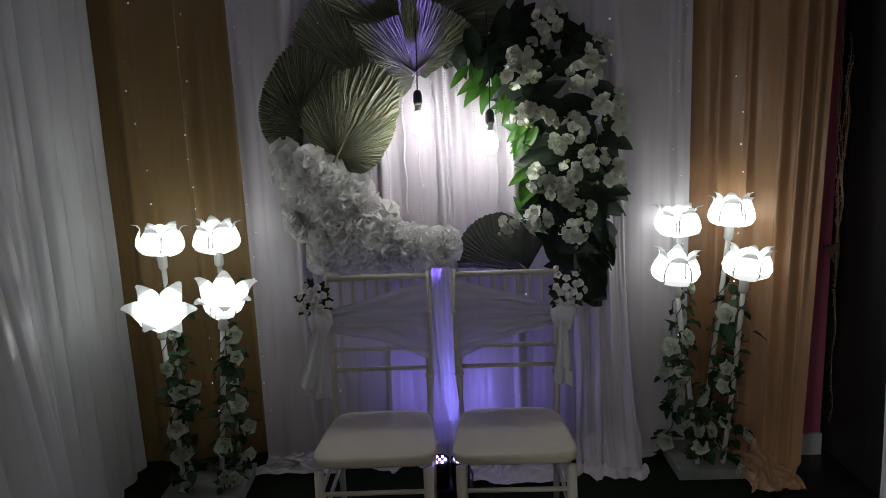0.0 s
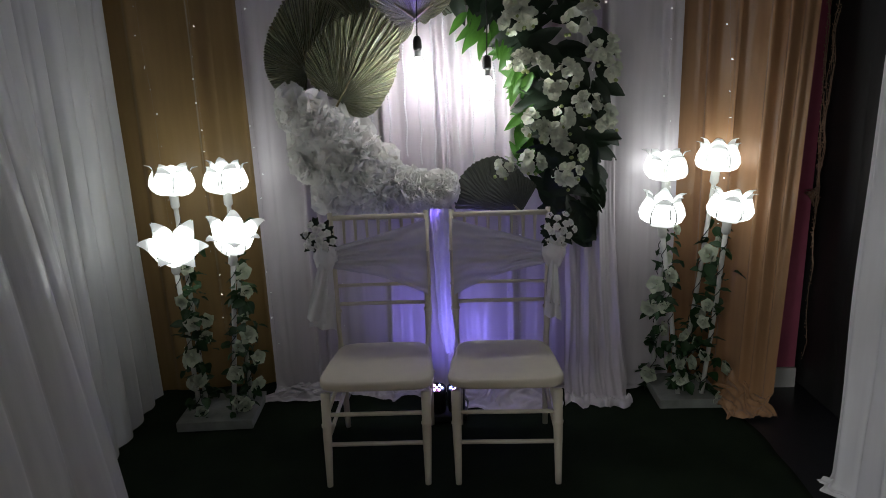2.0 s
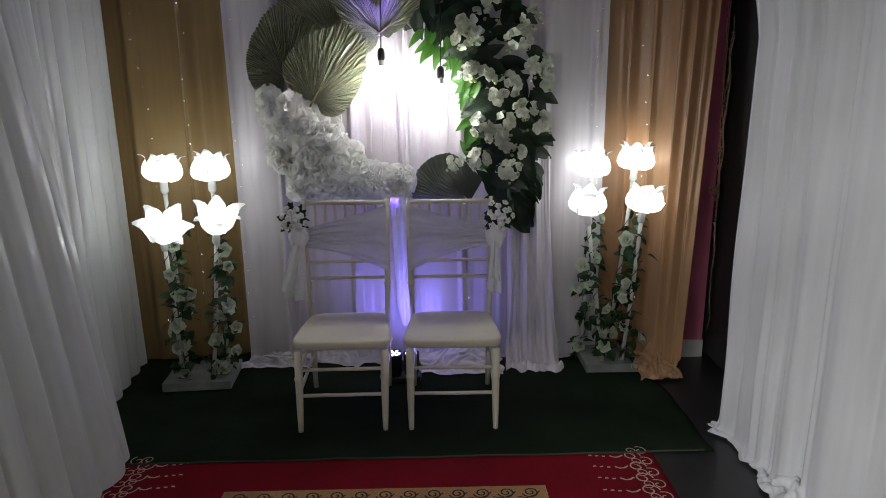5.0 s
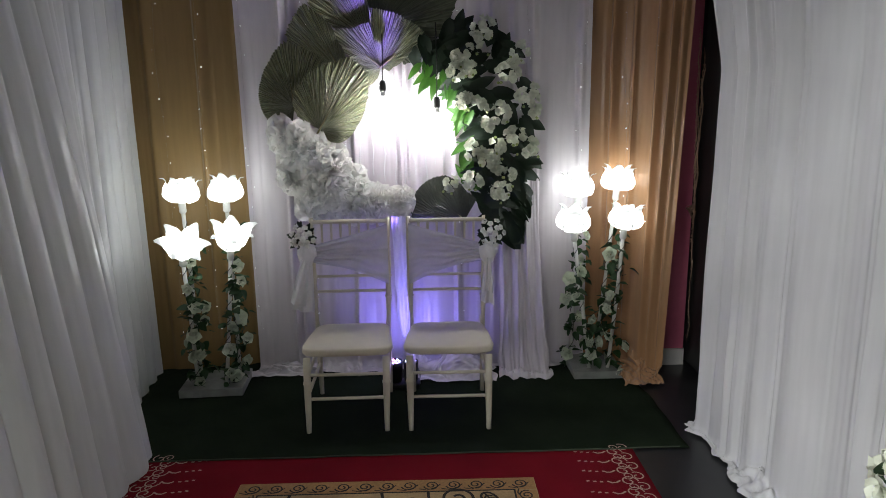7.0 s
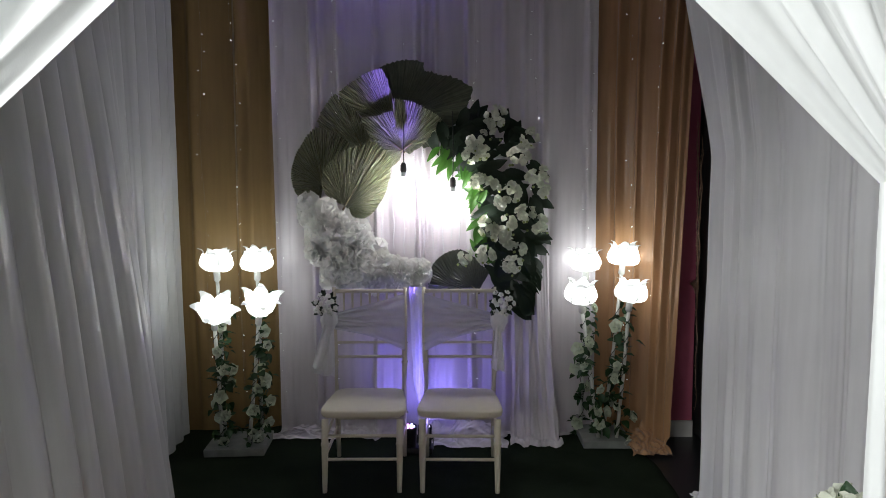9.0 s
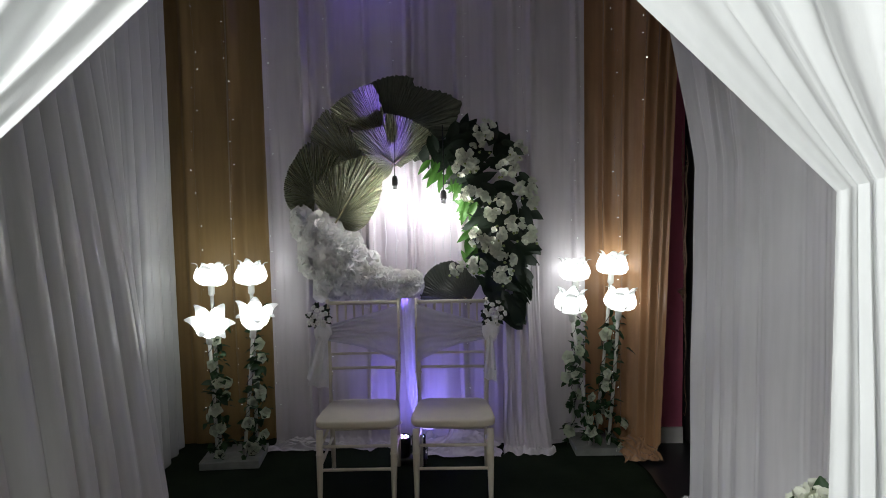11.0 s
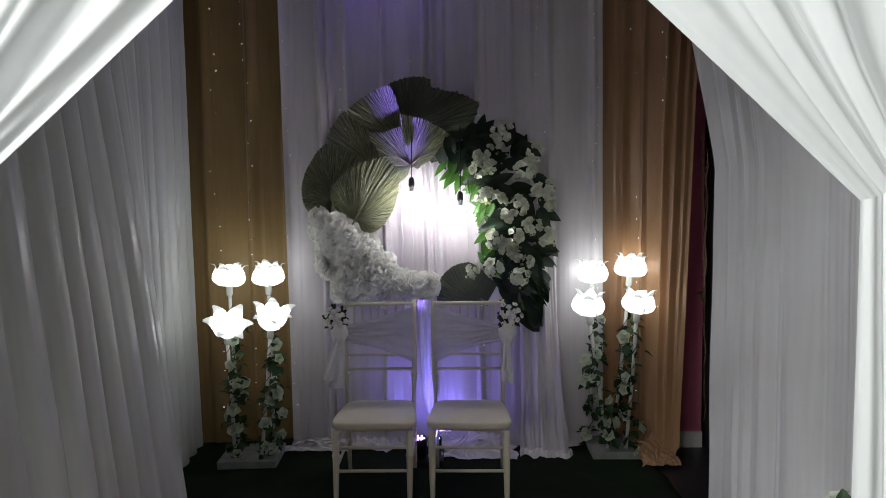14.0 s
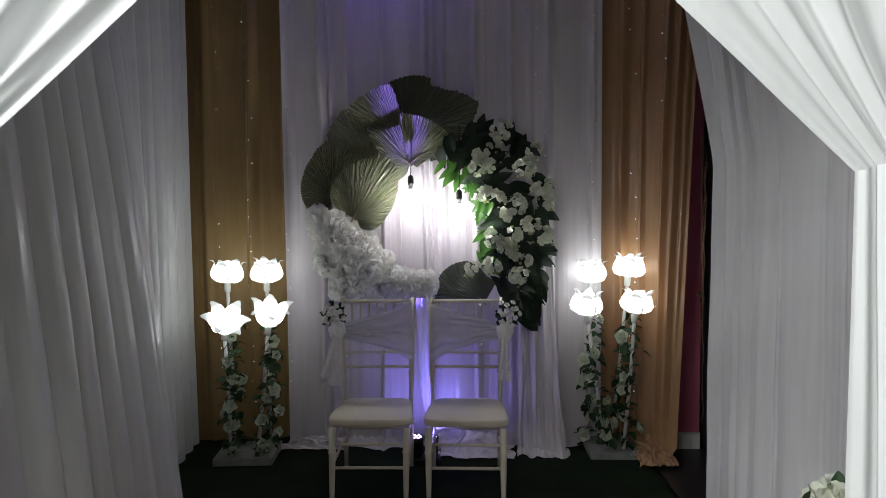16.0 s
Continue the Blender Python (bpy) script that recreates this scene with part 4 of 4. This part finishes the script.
# ---- ribbon and up-light between the chairs ----
def ribbon(u, v):
    w = 0.105 * (1 - 0.12 * v) * (1 if v < 0.85 else max(0.35, 1 - (v - 0.85) * 3.6))
    crush = max(0, 1 - abs(v - 0.1) / 0.16)
    fold = 0.01 * math.sin(u * 13 + v * 2.5) + 0.007 * noise.noise((u * 3, v * 7, 2)) + crush * 0.02 * noise.noise((u * 7, v * 26, 5))
    return ((u - 0.5) * w + 0.012 * v + 0.01 * noise.noise((v * 5, 0, 1)), fold + 0.17 * v, -0.82 * v)


ob = thing("satin_ribbon", (0.035, 2.82, 1.06), "white satin ribbon hanging behind the gap between the chairs", "ribbon")
part("cloth", grid(24, 70, ribbon), SATIN, ob)

par = thing("stage_light", (0.035, 2.71, 0), "black floor stage light with two heads of coloured lamps", "stage light")
part("base", box(-0.1, -0.05, 0.012, 0.1, 0.05, 0.05, 0.008), BLACK_PLASTIC, par)
k = 0
for sx in (-1, 1):
    head = part("head", turned([(0.03, 0.05), (0.042, 0.06), (0.045, 0.15), (0.047, 0.185), (0.044, 0.188), (0.042, 0.18)], 18), BLACK_PLASTIC, par, m=pose(0.048 * sx, 0, 0, 4, 0, 0))
    part("bracket", tube([(sx * 0.1, 0.0, 0.03), (sx * 0.104, 0, 0.1), (sx * 0.09, 0, 0.13)], 0.006, 8), GREY_METAL, par)
    for r, n in ((0, 1), (0.026, 6)):
        for i in range(n):
            a = 2 * math.pi * i / n
            bm = bmesh.new()
            bmesh.ops.create_icosphere(bm, subdivisions=1, radius=0.008, matrix=Matrix.Translation((r * math.cos(a), r * math.sin(a), 0.184)))
            part("led", bm, LED_PINK if k % 3 == 0 else LED_BLUE, head)
            k += 1

# ---- fairy lights ----
LED = bmesh.new()
bmesh.ops.create_icosphere(LED, subdivisions=1, radius=0.0027)
LED = mesh_of("led", LED, FAIRY_LIT)
UNLIT = LED.copy()
UNLIT.materials[0] = CRYSTAL
for i, (x, y, low) in enumerate(((-1.41, 3.055, 0.15), (-1.18, 3.06, 0.3), (-0.9, 3.02, 0.2), (-0.52, 3.03, 0.4), (-0.06, 3.03, 0.5), (0.42, 3.03, 0.4), (0.8, 3.02, 0.3),
                             (1.17, 3.02, 0.5), (1.42, 3.0, 0.4), (1.6, 2.93, 0.6))):
    r2 = random.Random(i)
    st = thing("fairy_light_string", (x, y, 0), "fine string of tiny lit white lights on the backdrop", "fairy lights", "fairy light strings")
    pts = [(0.02 * noise.noise((z * 0.11, i, 2)) * 2, 0, low + z * 0.08) for z in range(int((3.36 - low) / 0.08))]
    part("wire", tube(pts, 0.00025, 4), GREY_METAL, st)
    z = low
    while z < 3.3:
        px = 0.04 * noise.noise(((z - low) / 0.08 * 0.11, i, 2))
        part("led", LED if r2.random() < 0.72 else UNLIT, None, st, m=pose(px + r2.uniform(-0.022, 0.022), -0.006, z))
        z += 0.135 + r2.uniform(-0.03, 0.03)

# ---- rugs ----
rug = part("red_rug", grid(60, 60, lambda u, v: (-1.2 + 2.41 * u, 0.1 + 1.83 * v, 0.0055 + 0.0015 * noise.noise((u * 9, v * 9, 3)))), RED_RUG)
tagged(rug, "dark red carpet with a pale lace border on the floor", "rug")
rug.modifiers.new("thick", "SOLIDIFY").thickness = 0.004


def flat_line(points, width, bm, z=0.0, closed=False):
    pts = [Vector((p[0], p[1])) for p in points]
    left, right = [], []
    for i, p in enumerate(pts):
        d = pts[min(i + 1, len(pts) - 1)] - pts[max(i - 1, 0)]
        d = d.normalized() if d.length else Vector((1, 0))
        n = Vector((-d.y, d.x)) * width / 2
        left.append(bm.verts.new((p.x + n.x, p.y + n.y, z)))
        right.append(bm.verts.new((p.x - n.x, p.y - n.y, z)))
    for i in range(len(pts) - 1):
        bm.faces.new((left[i], right[i], right[i + 1], left[i + 1]))


def spiral(cx, cy, r, turns, start, hand=1, n=22):
    return [(cx + r * (1 - 0.82 * k / n) * math.cos(start + hand * turns * 2 * math.pi * k / n), cy + r * (1 - 0.82 * k / n) * math.sin(start + hand * turns * 2 * math.pi * k / n)) for k in range(n + 1)]


for side in (-1, 1):
    bm = bmesh.new()
    x0 = 0.005 + side * 1.1
    y = 0.2
    while y < 1.88:
        flat_line(spiral(x0, y, 0.042, 1.2, 0, side), 0.007, bm, 0.0085)
        flat_line(spiral(x0 + side * 0.05, y + 0.04, 0.036, 1.1, 2, -side), 0.006, bm, 0.0087)
        flat_line(spiral(x0 + side * 0.005, y + 0.045, 0.03, 1.3, 4, side), 0.005, bm, 0.0088)
        flat_line([(x0 - side * 0.02 * k, y + 0.012 * math.sin(k * 1.3)) for k in range(2, 6)], 0.009, bm, 0.0089)
        for k in range(3):
            flat_line([(x0 - side * (0.12 + 0.03 * k), y + 0.006 * k), (x0 - side * (0.135 + 0.03 * k), y + 0.004 * k)], 0.009, bm, 0.0086)
        y += 0.088
    part("lace_border", bm, RUG_PATTERN, rug, "pale lace pattern along the edge", smooth=False)

mat = part("tan_mat", box(-0.672, 0.5, 0.009, 0.672, 1.645, 0.019, 0.004), TAN_MAT, smooth=False)
tagged(mat, "tan woven mat with black scrolling vines on the red carpet", "mat")
bm = bmesh.new()
for b in ((-0.668, 1.545, 0.668, 1.641), (-0.668, 0.5, -0.572, 1.541), (0.572, 0.5, 0.668, 1.541)):
    bmesh.ops.create_grid(bm, x_segments=1, y_segments=1, size=0.5, matrix=Matrix.Translation(((b[0] + b[2]) / 2, (b[1] + b[3]) / 2, 0.0202)) @ Matrix.Diagonal((b[2] - b[0], b[3] - b[1], 1, 1)))
part("border", bm, MAT_ORANGE, mat, "orange brown border", smooth=False)
bm = bmesh.new()
for k in range(13):
    flat_line(spiral(-0.6 + k * 0.1, 1.594, 0.036, 1.7, 3.4), 0.007, bm, 0.0216)
    flat_line([(-0.655 + k * 0.1, 1.566), (-0.62 + k * 0.1, 1.556), (-0.58 + k * 0.1, 1.575), (-0.56 + k * 0.1, 1.6)], 0.006, bm, 0.0218)
for side in (-1, 1):
    for k in range(10):
        flat_line(spiral(side * 0.62, 1.5 - k * 0.1, 0.036, 1.7, 1.2, side), 0.007, bm, 0.0216)
        flat_line([(side * 0.59, 1.55 - k * 0.1), (side * 0.582, 1.52 - k * 0.1), (side * 0.6, 1.47 - k * 0.1)], 0.006, bm, 0.0218)
flat_line([(-0.57, 0.5), (-0.57, 1.543), (0.57, 1.543), (0.57, 0.5)], 0.012, bm, 0.0222)


def curled(points, cx, cy, r, turns, hand):
    """A vine that runs along the points and ends in a spiral round (cx, cy)."""
    start = math.atan2(points[-1][1] - cy, points[-1][0] - cx)
    pts = [Vector(p) for p in points]
    line = []
    for a, b, c, d in zip([pts[0]] + pts, pts, pts[1:], pts[2:] + [pts[-1]]):
        for k in range(7):
            t = k / 7
            line.append(0.5 * (2 * b + (c - a) * t + (2 * a - 5 * b + 4 * c - d) * t * t + (3 * b - a - 3 * c + d) * t ** 3))
    first = (pts[-1] - Vector((cx, cy))).length
    for k in range(27):
        q = first + (r - first) * min(1, k / 7)
        q *= 1 - 0.8 * k / 26
        line.append(Vector((cx + q * math.cos(start + hand * turns * 2 * math.pi * k / 26), cy + q * math.sin(start + hand * turns * 2 * math.pi * k / 26))))
    return line


VINES = (([(-0.02, 1.54), (-0.01, 1.46), (-0.03, 1.4)], -0.086, 1.4, 0.052, 1.3, 1), ([(-0.01, 1.47), (0.02, 1.43), (0.06, 1.43)], 0.11, 1.463, 0.05, 1.3, 1),
         ([(0.185, 1.54), (0.2, 1.44), (0.26, 1.41), (0.36, 1.43)], 0.31, 1.487, 0.085, 1.5, 1), ([(0.2, 1.45), (0.24, 1.35), (0.34, 1.31), (0.43, 1.33)], 0.403, 1.372, 0.045, 1.3, 1),
         ([(-0.426, 1.54), (-0.44, 1.46), (-0.5, 1.41), (-0.57, 1.385)], -0.57, 1.36, 0.02, 0.6, 1), ([(-0.45, 1.45), (-0.46, 1.36), (-0.44, 1.26), (-0.36, 1.24)], -0.3, 1.3, 0.065, 1.4, 1),
         ([(-0.3, 1.38), (-0.26, 1.36), (-0.2, 1.37)], -0.204, 1.425, 0.05, 1.4, 1), ([(0.02, 1.3), (0.06, 1.2), (0.14, 1.14)], 0.2, 1.2, 0.08, 1.4, 1),
         ([(-0.05, 1.36), (-0.02, 1.22), (-0.08, 1.08)], -0.16, 1.1, 0.09, 1.4, -1), ([(0.57, 1.2), (0.48, 1.18), (0.42, 1.1)], 0.36, 1.06, 0.08, 1.4, -1),
         ([(-0.57, 1.16), (-0.48, 1.1), (-0.44, 1.0)], -0.38, 0.98, 0.08, 1.4, 1), ([(0.0, 0.95), (0.04, 0.84), (0.14, 0.78)], 0.2, 0.84, 0.09, 1.4, 1), ([(-0.1, 0.9), (-0.2, 0.8), (-0.3, 0.76)], -0.34, 0.68, 0.09, 1.4, 1))
for k, (points, cx, cy, r, turns, hand) in enumerate(VINES):
    flat_line(curled(points, cx, cy, r, turns, hand), 0.0135, bm, 0.0224 + 0.0001 * k)
for cx, cy, ang in ((-0.34, 1.435, -38), (0.075, 1.335, 38), (0.462, 1.462, -62), (0.53, 1.29, 35), (-0.18, 1.22, 20), (0.3, 0.94, -30), (-0.25, 0.9, 40)):
    c, s_ = math.cos(radians(ang)), math.sin(radians(ang))
    edge = [(0.066 * math.cos(a), 0.03 * math.sin(a) * (1 - 0.35 * math.cos(a))) for a in [2 * math.pi * k / 18 for k in range(19)]]
    flat_line([(cx + x * c - y * s_, cy + x * s_ + y * c) for x, y in edge], 0.012, bm, 0.0238)
    flat_line([(cx - 0.066 * c, cy - 0.066 * s_), (cx + 0.066 * c, cy + 0.066 * s_)], 0.008, bm, 0.0239)
    for k in range(-2, 3):
        for up in (-1, 1):
            flat_line([(cx + k * 0.022 * c, cy + k * 0.022 * s_), (cx + (k * 0.022 + 0.016) * c - up * 0.022 * s_, cy + (k * 0.022 + 0.016) * s_ + up * 0.022 * c)], 0.008, bm, 0.024 + 0.0001 * up)
part("vine_pattern", bm, MAT_LINE, mat, "black scrolling vine pattern", smooth=False)

# ---- flower stand inside the entrance ----
stand = thing("flower_pedestal", (1.135, 0.02, 0), "pale pedestal with white and green flowers beside the entrance", "flower stand")
part("column", turned([(0.12, 0.0), (0.12, 0.04), (0.05, 0.08), (0.045, 0.86), (0.06, 0.9), (0.062, 0.93)], 20), POLE_PAINT, stand)
r3 = random.Random(77)
for k in range(26):
    a, e = r3.uniform(0, 2 * math.pi), r3.uniform(0.0, 1.2)
    d = Vector((math.cos(a) * math.cos(e), math.sin(a) * math.cos(e), math.sin(e)))
    part("blossom", r3.choice(BLOSSOMS), None, stand, m=facing(Vector((0, 0, 0.95)) + d * 0.07, d, r3.uniform(0, 360)))
    if k % 3 == 0:
        part("leaf", r3.choice(IVY_LEAVES), None, stand, m=facing(Vector((0, 0, 0.95)) + d * 0.05, d, r3.uniform(0, 360)) @ pose(0, 0, 0, 50, 0, 0))

# ---- glitter garland on the black cloth ----
r4 = random.Random(9)
g = thing("glitter_garland", (1.88, 2.93, 0), "thin silver brown glitter strands knotted on black cloth", "garland")
for i in range(7):
    top, z_top = r4.uniform(-0.11, 0.1), r4.uniform(1.75, 2.15)
    ends = r4.uniform(0.98, 1.12) if i < 5 else (0.22 if i == 5 else 0.62)
    n = int((z_top - ends) / 0.045)
    pts = []
    for k in range(n + 1):
        z = z_top + (ends - z_top) * k / n
        narrow = max(0, min(1, (z - 1.08) / 0.8)) ** 0.8
        pts.append((-0.006 - 0.008 * abs(math.sin(k * 0.7 + i)), top * narrow + 0.012 * math.sin(k * 0.8 + i * 2) - 0.03 * max(0, 1.08 - z), z))
    bm = tube(pts, 0.0016, 5)
    for k in range(len(pts) * 3):
        p = Vector(pts[k // 3]) + Vector((r4.uniform(-0.006, 0.0), r4.uniform(-0.009, 0.009), r4.uniform(-0.025, 0.02)))
        bmesh.ops.create_icosphere(bm, subdivisions=1, radius=r4.uniform(0.0018, 0.0038), matrix=Matrix.Translation(p))
    part("strand", bm, GLITTER, g)
pts = []
for k in range(50):
    r = abs(r4.gauss(0.02, 0.04))
    pts.append((-0.012 - 0.02 * r4.random(), 0.03 + r * math.cos(k * 2.1) * 1.3, 1.05 + r * math.sin(k * 2.1) * 0.7))
bm = tube(pts, 0.0018, 4)
part("knot", bm, GLITTER, g, "frayed glitter knot")
